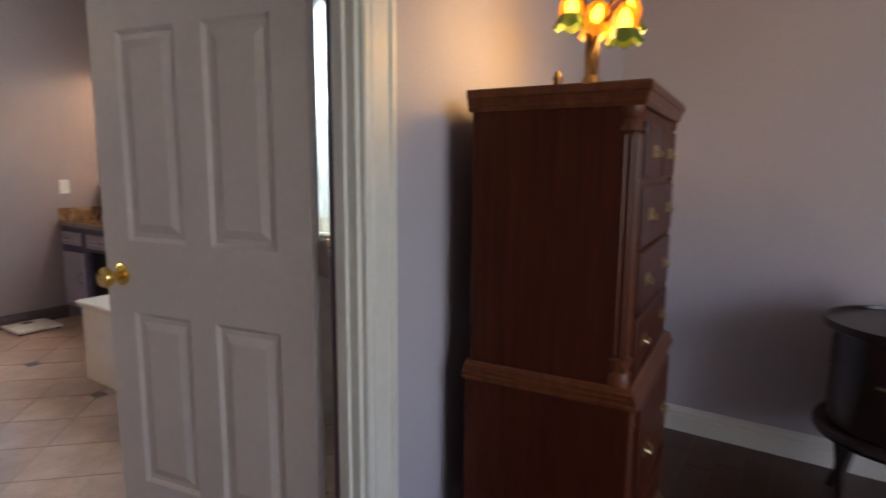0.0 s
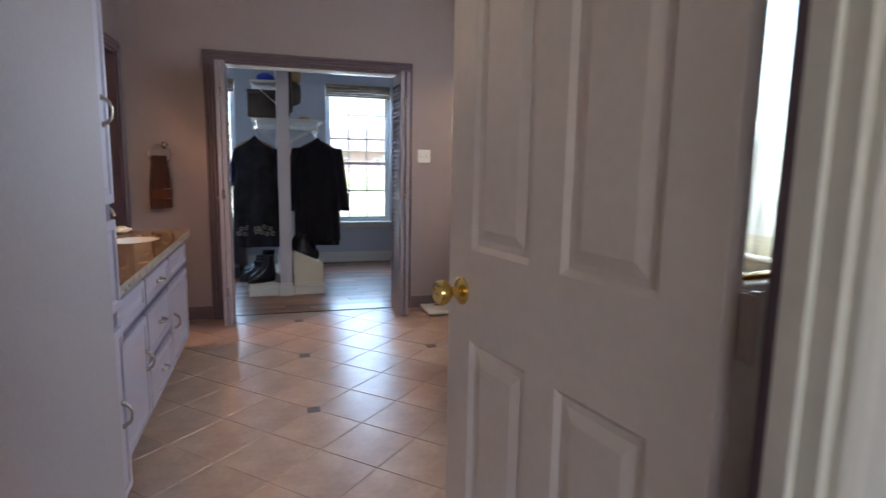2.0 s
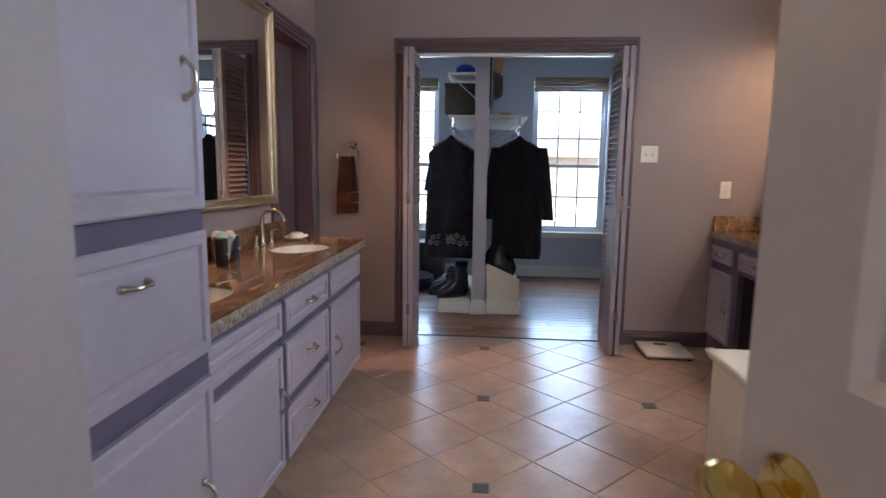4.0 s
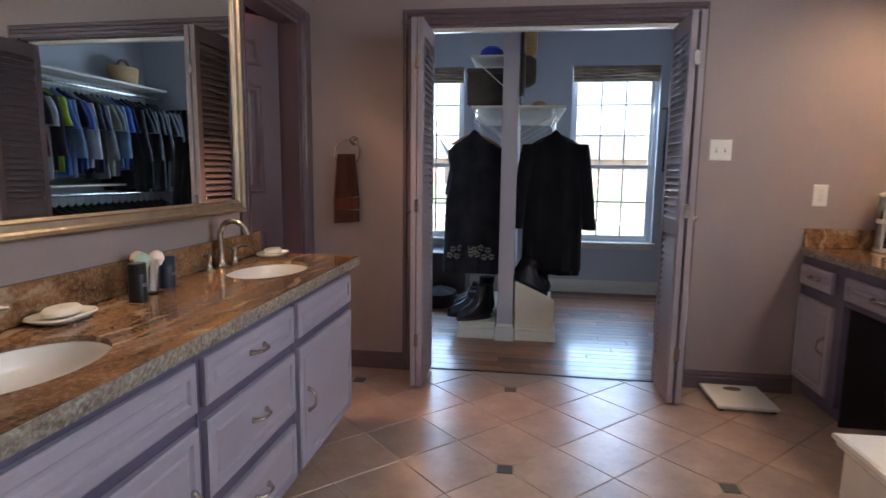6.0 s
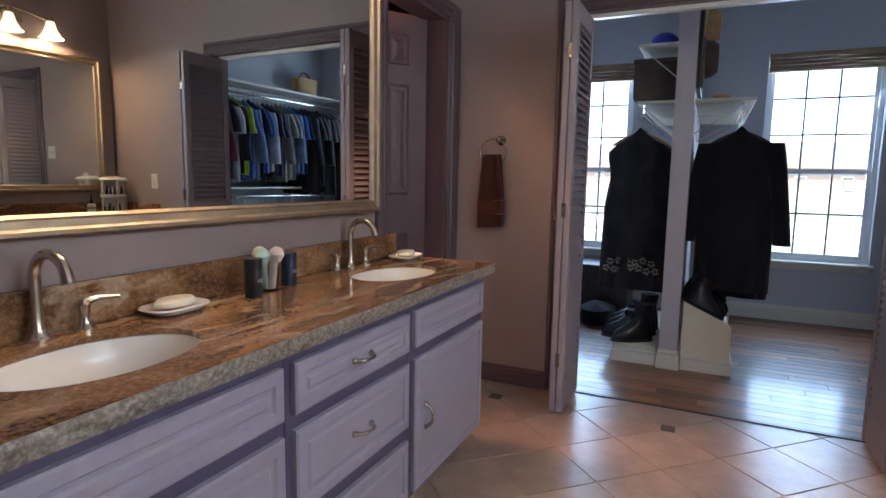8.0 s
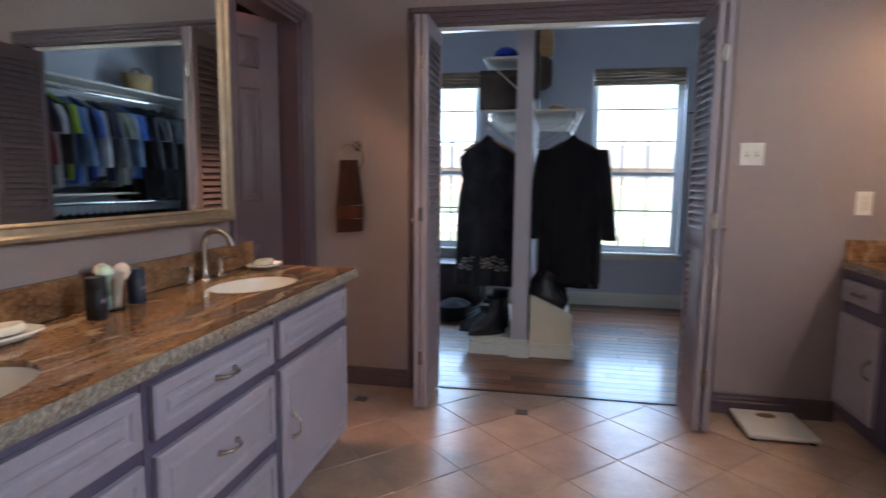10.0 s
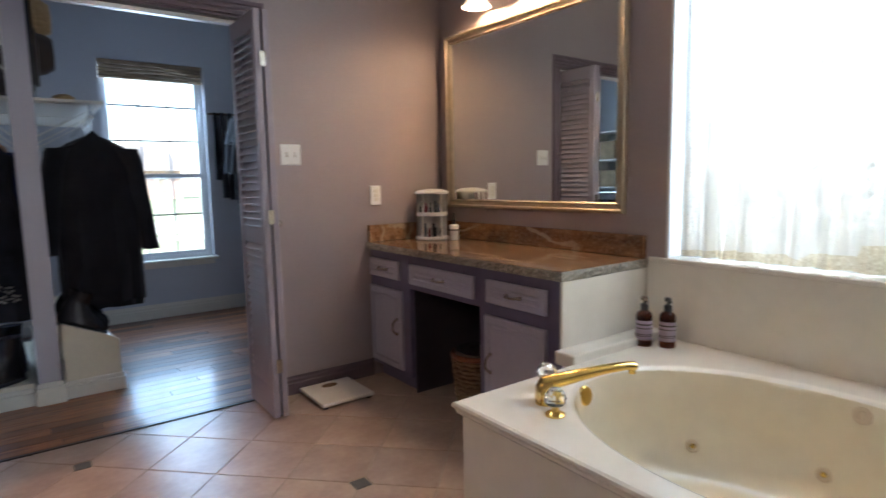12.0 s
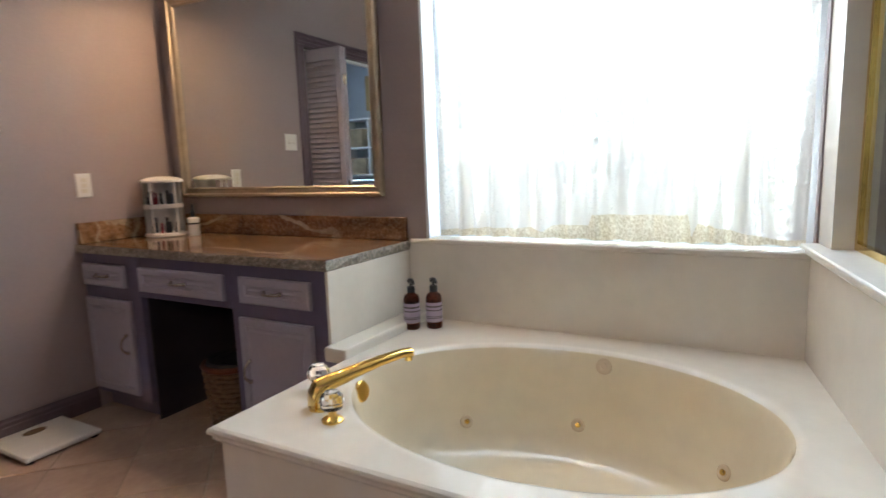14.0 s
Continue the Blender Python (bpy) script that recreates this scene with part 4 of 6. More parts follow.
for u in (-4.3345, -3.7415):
    wall("kneehole_side", boxed(u, u + 0.006, VF + 0.03, NY - 0.021, 0, 0.604), KNEESHADE, "kneehole side sheet with shade in its colour")

VT = 0.835
t = thing("makeup_countertop", (-4.0, 2.9, 0.795), "brown swirled granite makeup countertop", "countertop")
part("top", boxed(-4.768, -3.212, 2.602, NY - 0.001, 0.796, VT - 0.001, 0.002), GRANITE, t, "polished brown swirled granite")
pts = [(-4.768 + 0.012 * k, 2.600, 0, -1) for k in range(131)] + [(-3.212, 2.600 + 0.012 * k, 1, 0) for k in range(48)]
part("edge", rough_edge(B(), pts, 0.795, VT - 0.001, 9), GRANITE_EDGE, t, "rough chiselled grey granite edge")
part("backsplash", boxed(-4.768, -3.225, NY - 0.022, NY - 0.001, VT, 0.937, 0.002), GRANITE, t)
part("side_splash", boxed(-4.768, -4.748, 2.61, NY - 0.023, VT, 0.937, 0.002), GRANITE, t)

# makeup organiser
ox, oy = -4.625, 2.99
t = thing("makeup_organizer", (ox, oy, VT), "white rotating makeup tower filled with cosmetics", "organizer")
part("tray", lathe(B(), [(0.09, 0), (0.102, 0.004), (0.102, 0.016), (0.094, 0.018), (0.001, 0.018)], (ox, oy, VT), 32), WHITE, t, "", True)
part("tray", lathe(B(), [(0.085, 0.150), (0.096, 0.148), (0.096, 0.170), (0.090, 0.170), (0.088, 0.156), (0.001, 0.156)], (ox, oy, VT), 32), WHITE, t, "", True)
part("lid", lathe(B(), [(0.096, 0.282), (0.104, 0.282), (0.104, 0.292), (0.085, 0.304), (0.04, 0.312), (0.001, 0.313)], (ox, oy, VT), 32), WHITE, t, "", True)
for a in (-75, 5, 75, 215):
    x, y = ox + 0.088 * math.cos(radians(a)), oy + 0.088 * math.sin(radians(a))
    part("post", tube(B(), [(x, y, VT + 0.016), (x, y, VT + 0.284)], 0.006, 10), WHITE, t)
bm = B()
strip(bm, [[(ox + r * math.cos(radians(a)), oy + r * math.sin(radians(a)), VT + z) for a in range(53, 234, 10)] for r, z in ((0.094, 0.018), (0.094, 0.282), (0.091, 0.282), (0.091, 0.018))], False)
part("back_shell", bm, WHITE, t, "curved white shell", True)
random.seed(5)
for k in range(15):
    a, r = -120 + 165 * ((k * 0.618) % 1.0), random.uniform(0.045, 0.078)
    x, y, z = ox + r * math.cos(radians(a)), oy + r * math.sin(radians(a)), VT + (0.158 if k < 9 else 0.019)
    h = random.uniform(0.05, 0.085)
    m = (BLACK, BLACK, SHIRTS[8], NAVY, BLACK)[k % 5]
    solid("cosmetic_tube", lathe(B(), [(0.001, 0), (0.009, 0), (0.009, h * 0.6), (0.007, h * 0.62), (0.007, h), (0.001, h)], (x, y, z), 12), m, "small cosmetic tube standing in the makeup tower", "cosmetic", "cosmetics in the tower", smooth=True)
t = thing("cosmetic_bottle", (-4.475, 3.045, VT), "white cosmetic bottle with a black band and dark dropper", "bottle")
part("body", lathe(B(), [(0.001, 0), (0.028, 0), (0.030, 0.004), (0.030, 0.088), (0.024, 0.094), (0.012, 0.096)], (-4.475, 3.045, VT), 24), WHITE, t, "", True)
part("band", lathe(B(), [(0.0302, 0.058), (0.0308, 0.059), (0.0308, 0.066), (0.0302, 0.067)], (-4.475, 3.045, VT), 24), BLACK, t)
part("cap", lathe(B(), [(0.012, 0.096), (0.013, 0.125), (0.008, 0.128), (0.006, 0.165), (0.001, 0.166)], (-4.475, 3.045, VT), 18), BLACK, t, "", True)

# waste basket in the kneehole: woven strands round uprights
bx, by = -3.93, 2.77
t = thing("wicker_basket", (bx, by, 0), "brown woven wicker waste basket with dark liner", "waste basket")
for k in range(13):
    z = 0.012 + k * 0.0225
    n, r0 = 48, 0.098 + 0.030 * z / 0.3
    pts = [(bx + (r0 + 0.005 * (1 if (i + k) % 4 < 2 else -1)) * math.cos(2 * math.pi * i / n), by + (r0 + 0.005 * (1 if (i + k) % 4 < 2 else -1)) * math.sin(2 * math.pi * i / n), z) for i in range(n + 1)]
    part("strand", tube(B(), pts, 0.0105, 6), WICKER, t)
part("rim", tube(B(), [(bx + 0.130 * math.cos(2 * math.pi * i / 40), by + 0.130 * math.sin(2 * math.pi * i / 40), 0.305) for i in range(41)], 0.014, 8), CHERRY_EDGE, t, "reddish brown wrapped rim", True)
bm = lathe(B(), [(0.122, 0.318), (0.115, 0.330), (0.09, 0.305), (0.06, 0.318), (0.02, 0.30), (0.001, 0.31)], (bx, by, 0), 20)
for v in bm.verts:
    v.co.z += 0.012 * noise.noise(v.co * 40)
part("liner", bm, BLACK, t, "black plastic liner", True)

# bathroom scale
t = thing("bathroom_scale", (-4.59, 2.275, 0), "white flat bathroom scale on the tile floor", "bathroom scale")
part("platform", boxed(-4.752, -4.430, 2.122, 2.430, 0.012, 0.034, 0.008, 3), WHITE, t, "", True)
part("dial", lathe(B(), [(0.036, 0.034), (0.036, 0.037), (0.030, 0.0375), (0.001, 0.0375)], (-4.68, 2.276, 0), 28, 0.75, 1.3), WICKER, t, "brown oval dial window", True)
for x in (-4.73, -4.452):
    for y in (2.145, 2.405):
        part("foot", lathe(B(), [(0.014, 0), (0.016, 0.004), (0.016, 0.013)], (x, y, 0), 14), BLACK, t)


def plate(y0, y1, z0, z1, kind):
    t = thing("switch_plate" if kind == "switch" else "outlet_plate", (WX, (y0 + y1) / 2, z0), "white double light switch plate" if kind == "switch" else "white triple outlet wall plate", "switch" if kind == "switch" else "outlet")
    put = facing("+x", WX)
    part("plate", panel(B(), put, y0, y1, z0, z1, [(0, 0.003), (0.004, 0.006)], 0), WHITE, t)
    ym, zm = (y0 + y1) / 2, (z0 + z1) / 2
    if kind == "switch":
        for d in (-0.023, 0.023):
            part("slot", panel(B(), put, ym + d - 0.005, ym + d + 0.005, zm - 0.012, zm + 0.012, [(0, 0.0065)], 0.005), GROUT, t)
            part("toggle", boxed(WX + 0.006, WX + 0.018, ym + d - 0.004, ym + d + 0.004, zm - 0.002, zm + 0.008, 0.001), WHITE, t)
    else:
        for d in (-0.026, 0.0, 0.026):
            part("socket", panel(B(), put, ym - 0.013, ym + 0.013, zm + d - 0.010, zm + d + 0.010, [(0, 0.0075), (0.002, 0.008)], 0.005), TRIMWHITE, t)


plate(2.090, 2.204, 1.297, 1.410, "switch")
plate(2.636, 2.708, 1.058, 1.174, "outlet")

# towel ring and towel
ry, rz, rx = 0.080, 1.395, WX + 0.050
t = thing("towel_ring", (WX, ry, rz), "brushed nickel towel ring on the wall", "towel ring")
bm = B()
rings = [[(WX + d, ry + r * math.cos(2 * math.pi * i / 20), rz + r * math.sin(2 * math.pi * i / 20)) for i in range(20)] for r, d in ((0.027, 0.0), (0.027, 0.005), (0.018, 0.012), (0.011, 0.02), (0.011, 0.05), (0.014, 0.055), (0.001, 0.062))]
part("mount", strip(bm, rings), NICKEL, t, "", True)
part("ring", tube(B(), [(rx, ry - 0.03 + 0.078 * math.sin(2 * math.pi * i / 36), rz - 0.072 + 0.078 * math.cos(2 * math.pi * i / 36)) for i in range(37)], 0.0045, 8), NICKEL, t, "", True)
t = thing("hand_towel", (rx, 0.04, 0.90), "brown terry hand towel hanging through the ring", "towel")


def towel_sheet(z0, z1, wid, mat, nm, thick):
    bm = B()
    n, m = 22, 10
    rings = []
    for j in range(m + 1):
        z = z1 + (z0 - z1) * j / m
        ring = []
        f = 0.72 + 0.28 * min(1, (1.30 - z) / 0.22)
        for i in range(n):
            a = 2 * math.pi * i / n
            u, q = math.cos(a), math.sin(a)
            y = 0.042 + wid * f * math.copysign(abs(u) ** 0.7, u)
            x = rx + thick * math.copysign(abs(q) ** 0.8, q) + 0.006 * math.sin(u * 9 + 1)
            ring.append((x, y, z + 0.008 * u * (j / m)))
        rings.append(ring)
    return part(nm, strip(bm, rings), mat, t, "", True)


towel_sheet(1.06, 1.315, 0.078, TOWEL, "towel_body", 0.020)
towel_sheet(0.985, 1.06, 0.081, TOWELBAND, "towel_band", 0.0195)
towel_sheet(0.91, 0.985, 0.080, TOWEL, "towel_hem", 0.020)

# ---- Bathtub ----
DK = 0.495
TX_L, TX_R, TY_F = -3.115, -1.70, 2.005
DECK_R = -1.53                                   # the deck runs under the askew shower wall
t = thing("bathtub", (-2.4, 2.58, 0), "cream cultured marble oval whirlpool tub in a deck", "bathtub")
bcx, bcy, bA, bB = -2.383, 2.548, 0.612, 0.448
n = 72
out_, rim = [], []
for k in range(n):
    g = 2 * math.pi * (k + 0.5) / n
    c, s = math.cos(g), math.sin(g)
    rim.append((c, s))
    d = min(((DECK_R - bcx) if c > 0 else (bcx - TX_L)) / max(abs(c), 1e-6), ((NY - bcy) if s > 0 else (bcy - TY_F)) / max(abs(s), 1e-6))
    out_.append((bcx + d * c, bcy + d * s, DK))
bm = B()
prof = [(1.06, 0.0), (1.03, 0.0), (1.008, -0.003), (0.992, -0.012), (0.98, -0.03), (0.96, -0.10), (0.92, -0.22), (0.86, -0.32), (0.76, -0.365), (0.5, -0.38), (0.05, -0.385)]
strip(bm, [out_] + [[(bcx + bA * r * c, bcy + bB * r * s, DK + h) for c, s in rim] for r, h in prof[:4]], True, False)
for px, py in ((TX_L, TY_F), (DECK_R, TY_F), (DECK_R, NY), (TX_L, NY)):
    near = sorted(range(n), key=lambda k: (out_[k][0] - px) ** 2 + (out_[k][1] - py) ** 2)[:2]
    bm.faces.new([bm.verts.new(p) for p in (out_[near[0]], (px, py, DK), out_[near[1]])])
bmesh.ops.remove_doubles(bm, verts=bm.verts[:], dist=0.0005)
bmesh.ops.recalc_face_normals(bm, faces=bm.faces[:])
part("deck", bm, CREAM, t, "cream cultured marble deck", True)
bm = B()
strip(bm, [[(bcx + bA * r * c, bcy + bB * r * s, DK + h) for c, s in rim] for r, h in prof[3:]], True, False)
part("basin", bm, ACRYLIC, t, "ivory oval bowl", True)
lip = [(0.0, 0.0), (0.010, -0.004), (0.014, -0.012), (0.012, -0.020), (0.004, -0.026), (0.004, -0.034), (0.0, -0.040), (-0.012, -0.042), (-0.012, -DK)]
bm = B()
path = [(DECK_R, TY_F, 0, -1), (TX_L, TY_F, -1, -1), (TX_L, 2.62, -1, 0)]
strip(bm, [[(x + nx * o, y + ny * o, DK + h) for o, h in lip] for x, y, nx, ny in path], False)
part("apron", bm, CREAM, t, "", False)
wall("tub_back_panel", boxed(-3.215, TX_R, NY - 0.012, NY - 0.001, DK - 0.02, NZ0 - 0.003, 0.002), CREAM, "cream cultured marble splash panel under the window")
wall("tub_end_panel", boxed(-3.2245, -3.212, 2.605, NY - 0.013, DK - 0.02, 0.794, 0.001), CREAM, "cream cultured marble end panel")
wall("tub_ledge", boxed(-3.211, -3.112, 2.56, NY - 0.013, DK - 0.02, 0.530, 0.010, 2), CREAM, "cream cultured marble ledge strip beside the tub")
for g, z, r, k in ((137, -0.271, 0.024, 0.890), (92, -0.265, 0.024, 0.893), (84, -0.048, 0.028, 0.975), (35, -0.244, 0.024, 0.906)):
    c, s = math.cos(radians(g)), math.sin(radians(g))
    p = Vector((bcx + bA * k * c * 0.995, bcy + bB * k * s * 0.995, DK + z))
    d = Vector((-c / bA, -s / bB, 0.8)).normalized()
    m = d.to_track_quat("Z", "Y").to_matrix().to_4x4()
    bm = lathe(B(), [(r, -0.004), (r, 0.003), (r * 0.8, 0.006), (r * 0.45, 0.005), (r * 0.4, 0.002), (0.001, 0.002)], (0, 0, 0), 20)
    bmesh.ops.transform(bm, matrix=Matrix.Translation(p) @ m, verts=bm.verts)
    j = part("jet", bm, JETPLASTIC, t, "ivory whirlpool jet", True)
    if z < -0.1:
        bm = lathe(B(), [(r * 0.36, 0.002), (r * 0.36, 0.008), (r * 0.2, 0.009), (0.001, 0.009)], (0, 0, 0), 14)
        bmesh.ops.transform(bm, matrix=Matrix.Translation(p) @ m, verts=bm.verts)
        part("nozzle", bm, BRASS, j, "brass nozzle", True)
p = Vector((bcx + bA * math.cos(radians(195)) * 0.968, bcy + bB * math.sin(radians(195)) * 0.968, DK - 0.040))
m = Vector((1, 0.05, 0.2)).normalized().to_track_quat("Z", "Y").to_matrix().to_4x4()
bm = lathe(B(), [(0.034, -0.004), (0.034, 0.004), (0.030, 0.008), (0.001, 0.010)], (0, 0, 0), 28)
bmesh.ops.transform(bm, matrix=Matrix.Translation(p) @ m, verts=bm.verts)
part("overflow_plate", bm, BRASS, t, "polished brass overflow plate", True)

t = thing("air_control", (-1.907, 2.16, DK), "ivory round air control button on the tub deck", "button")
part("collar", lathe(B(), [(0.001, 0), (0.030, 0), (0.031, 0.004), (0.026, 0.009), (0.018, 0.010)], (-1.907, 2.16, DK), 24), WHITE, t, "", True)
part("knob", lathe(B(), [(0.017, 0.010), (0.018, 0.020), (0.012, 0.026), (0.001, 0.027)], (-1.907, 2.16, DK), 20), JETPLASTIC, t, "ivory push button", True)

t = thing("tub_faucet", (-2.96, 2.225, DK), "polished brass tub spout with crystal handles", "faucet")
p0 = Vector((-2.925, 2.220, DK))
dv = Vector((0.15, 0.26, 0)).normalized()
rings = []
sd = Vector((-dv.y, dv.x, 0))
for s, z, w, h in ((-0.035, 0.001, 0.030, 0.001), (-0.034, 0.030, 0.029, 0.030), (-0.020, 0.056, 0.027, 0.028), (0.02, 0.068, 0.025, 0.024), (0.10, 0.084, 0.024, 0.019), (0.18, 0.098, 0.023, 0.015), (0.25, 0.106, 0.022, 0.013), (0.285, 0.104, 0.020, 0.014)):
    c = p0 + dv * s + Vector((0, 0, z))
    rings.append([c + sd * (w * math.cos(a)) + Vector((0, 0, 1)) * (h * math.sin(a)) for a in (2 * math.pi * k / 20 for k in range(20))])
part("spout", strip(B(), rings), BRASS, t, "", True)
part("spout_base", lathe(B(), [(0.034, 0.0), (0.034, 0.006), (0.028, 0.012), (0.026, 0.05)], tuple(p0 - dv * 0.006), 24), BRASS, t, "", True)
part("aerator", tube(B(), [p0 + dv * 0.275 + Vector((0, 0, 0.098)), p0 + dv * 0.275 + Vector((0, 0, 0.080))], 0.012, 14), BRASS, t, "", True)
for hx, hy in ((-2.845, 2.165), (-3.020, 2.315)):
    h = part("handle", lathe(B(), [(0.030, 0), (0.030, 0.005), (0.022, 0.010), (0.012, 0.014), (0.010, 0.030)], (hx, hy, DK), 20), BRASS, t, "", True)
    bm = lathe(B(), [(0.012, 0.026), (0.030, 0.036), (0.034, 0.052), (0.030, 0.070), (0.018, 0.082), (0.001, 0.084)], (hx, hy, DK), 8)
    part("crystal_knob", bm, CRYSTAL, h, "faceted clear crystal knob")

for k, (x, y) in enumerate(((-3.105, 2.990), (-3.028, 3.040))):
    t = thing("pump_bottle", (x, y, DK), "amber glass pump bottle with lilac label on the tub deck", "bottle", "pump bottles")
    part("bottle", lathe(B(), [(0.001, 0), (0.030, 0), (0.033, 0.004), (0.033, 0.125), (0.028, 0.140), (0.014, 0.150), (0.013, 0.158)], (x, y, DK), 28), AMBER, t, "dark amber glass", True)
    part("label", lathe(B(), [(0.0333, 0.028), (0.0337, 0.029), (0.0337, 0.108), (0.0333, 0.109)], (x, y, DK), 28, cap=False), LABEL, t, "lilac paper label", True)
    for q, hh in ((0.090, 0.006), (0.075, 0.004), (0.05, 0.003), (0.043, 0.003)):
        part("print_bar", lathe(B(), [(0.0339, q), (0.0341, q), (0.0341, q + hh), (0.0339, q + hh)], (x, y, DK), 28, cap=False), BOXCLOTH, t, "dark printed bar")
    part("collar", lathe(B(), [(0.016, 0.152), (0.016, 0.176), (0.010, 0.178), (0.006, 0.18), (0.005, 0.198)], (x, y, DK), 18), BLACK, t, "", True)
    part("pump_head", tube(B(), [(x - 0.006, y, DK + 0.198), (x + 0.012, y - 0.01, DK + 0.202), (x + 0.030, y - 0.028, DK + 0.194)], [0.011, 0.009, 0.005], 10), BLACK, t, "", True)

# lace curtain hanging in the window recess
t = thing("lace_curtain", ((NX0 + NX1) / 2, NY + 0.06, NZ0 + 0.02), "white lace curtain with beige hem hanging in folds", "curtain")


HEMS = ((0, .018), (.08, .022), (.16, .032), (.22, .028), (.30, .034), (.34, .020), (.36, .042), (.40, .050), (.47, .046), (.485, .090), (.73, .092), (.742, .010), (.755, .062), (.85, .036), (.92, .016), (1, .012))


def hem_top(u):
    """Height of the beige border where the gathered cloth shows it."""
    for (a, p), (b, q) in zip(HEMS, HEMS[1:]):
        if a <= u <= b:
            return 0.862 + p + (q - p) * (u - a) / (b - a)
    return 0.87


def lace(top, bottom, nz, mat, nm):
    rows = []
    n = 320
    for j in range(nz + 1):
        row = []
        for i in range(n + 1):
            u = i / n
            z = top(u) + (bottom(u) - top(u)) * j / nz
            low = max(0.0, (1.75 - z) / 0.9)
            x = NX0 + 0.05 + (NX1 - NX0 - 0.07) * u + 0.012 * low * noise.noise(Vector((u * 9, z * 2, 4)))
            f = 0.5 + 0.5 * noise.noise(Vector((u * 6, 3.1, 0)))
            y = NY + 0.055 + (0.010 + 0.022 * low * f) * math.sin(u * 82 + 5 * noise.noise(Vector((u * 5, z * 0.7, 2)))) + 0.02 * noise.noise(Vector((u * 7, z, 5)))
            row.append((x, min(y, NY + 0.092), z))
        rows.append(row)
    return part(nm, strip(B(), rows, False), mat, t, "beige lace hem" if nm == "hem" else "", True)


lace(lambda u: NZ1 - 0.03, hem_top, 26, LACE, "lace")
lace(hem_top, lambda u: 0.856 + 0.006 * noise.noise(Vector((u * 22, 0, 8))), 4, HEM, "hem")
part("curtain_rod", tube(B(), [(NX0 + 0.015, NY + 0.055, NZ1 - 0.03), (NX1 - 0.005, NY + 0.055, NZ1 - 0.03)], 0.008, 10), WHITE, t)

# shower half wall with cap and gilt-framed glass


def askew(ob):
    """Turn a piece of the shower wall eight degrees about the window corner."""
    p = Vector((TX_R, NY, 0))
    ob.matrix_world = Matrix.Translation(p) @ Matrix.Rotation(radians(8), 4, "Z") @ Matrix.Translation(BASE[ob] - p)
    return ob


askew(wall("wall_shower_half", boxed(TX_R - 0.025, TX_R + 0.10, TY_F - 0.25, NY - 0.001, 0, 0.838), CREAM, "cream marble half wall of the shower"))
bm = B()
box(bm, TX_R - 0.055, TX_R + 0.125, TY_F - 0.26, NY - 0.002, 0.862, 0.876, 0.004)
box(bm, TX_R - 0.042, TX_R + 0.115, TY_F - 0.255, NY - 0.002, 0.839, 0.861, 0.006)
askew(wall("shower_wall_cap", bm, WHITE, "white moulded cap on the shower half wall"))
askew(wall("shower_post", boxed(TX_R - 0.005, TX_R + 0.100, 3.03, NY - 0.001, 0.877, CEIL), CREAM, "cream marble shower corner post"))
t = thing("shower_glass", (TX_R + 0.05, 2.5, 0.877), "gilt-framed clear shower glass panel", "shower panel")
part("frame", panel(B(), facing("-x", TX_R + 0.075), TY_F - 0.23, 3.028, 0.878, 2.15, [(0, 0.024), (0.020, 0.024)], 0, True), BRASS, t, "polished brass frame")
part("pane", boxed(TX_R + 0.058, TX_R + 0.064, TY_F - 0.21, 3.01, 0.895, 2.13), PANE, t)
askew(t)

# vanity light bar over each mirror


def vanity_light(xc, way, at, label):
    s = 1 if way == "+y" else -1
    z = 2.28
    t = thing("vanity_light", (xc, at, z), label, "wall light", "vanity lights")
    part("back_plate", panel(B(), facing(way, at), xc - 0.12, xc + 0.12, z - 0.05, z + 0.05, [(0, 0.012), (0.01, 0.02)], 0.001), CHAMPAGNE, t)
    part("bar", tube(B(), [(xc - 0.30, at + s * 0.07, z), (xc - 0.12, at + s * 0.08, z + 0.035), (xc, at + s * 0.085, z + 0.04), (xc + 0.12, at + s * 0.08, z + 0.035), (xc + 0.30, at + s * 0.07, z)], 0.010, 10), CHAMPAGNE, t, "", True)
    part("arm", tube(B(), [(xc, at + s * 0.015, z), (xc, at + s * 0.085, z + 0.035)], 0.012, 10), CHAMPAGNE, t)
    for d in (-0.27, 0.0, 0.27):
        x, y = xc + d, at + s * 0.10
        a = part("shade", lathe(B(), [(0.024, 0.0), (0.030, -0.02), (0.040, -0.06), (0.062, -0.10), (0.082, -0.125), (0.079, -0.125), (0.058, -0.098), (0.036, -0.058), (0.026, -0.018)], (x, y, z), 26, cap=False), OPAL, t, "opal glass bell shade", True)
        part("socket", lathe(B(), [(0.022, 0.03), (0.026, 0.02), (0.026, -0.005), (0.012, -0.03)], (x, y, z), 16), CHAMPAGNE, a, "", True)
        part("bulb", lathe(B(), [(0.010, -0.026), (0.015, -0.038), (0.020, -0.052), (0.016, -0.066), (0.001, -0.072)], (x, y, z), 16), BULB, a, "lit bulb", True)
        lamp("bulb_light", "POINT", 1.15, WARM, Matrix.Translation((x, y, z - 0.100)), 0.02)


vanity_light(-4.0, "-y", NY, "gilt three-light bar with opal bell shades")
vanity_light(-3.0, "+y", SY, "gilt three-light bar with opal bell shades")
lamp("toilet_room_light", "AREA", 10.0, (1.0, 0.54, 0.34), look((-4.0, -1.1, CEIL - 0.02), (-4.0, -1.1, 0)), 0.3, 0.3)

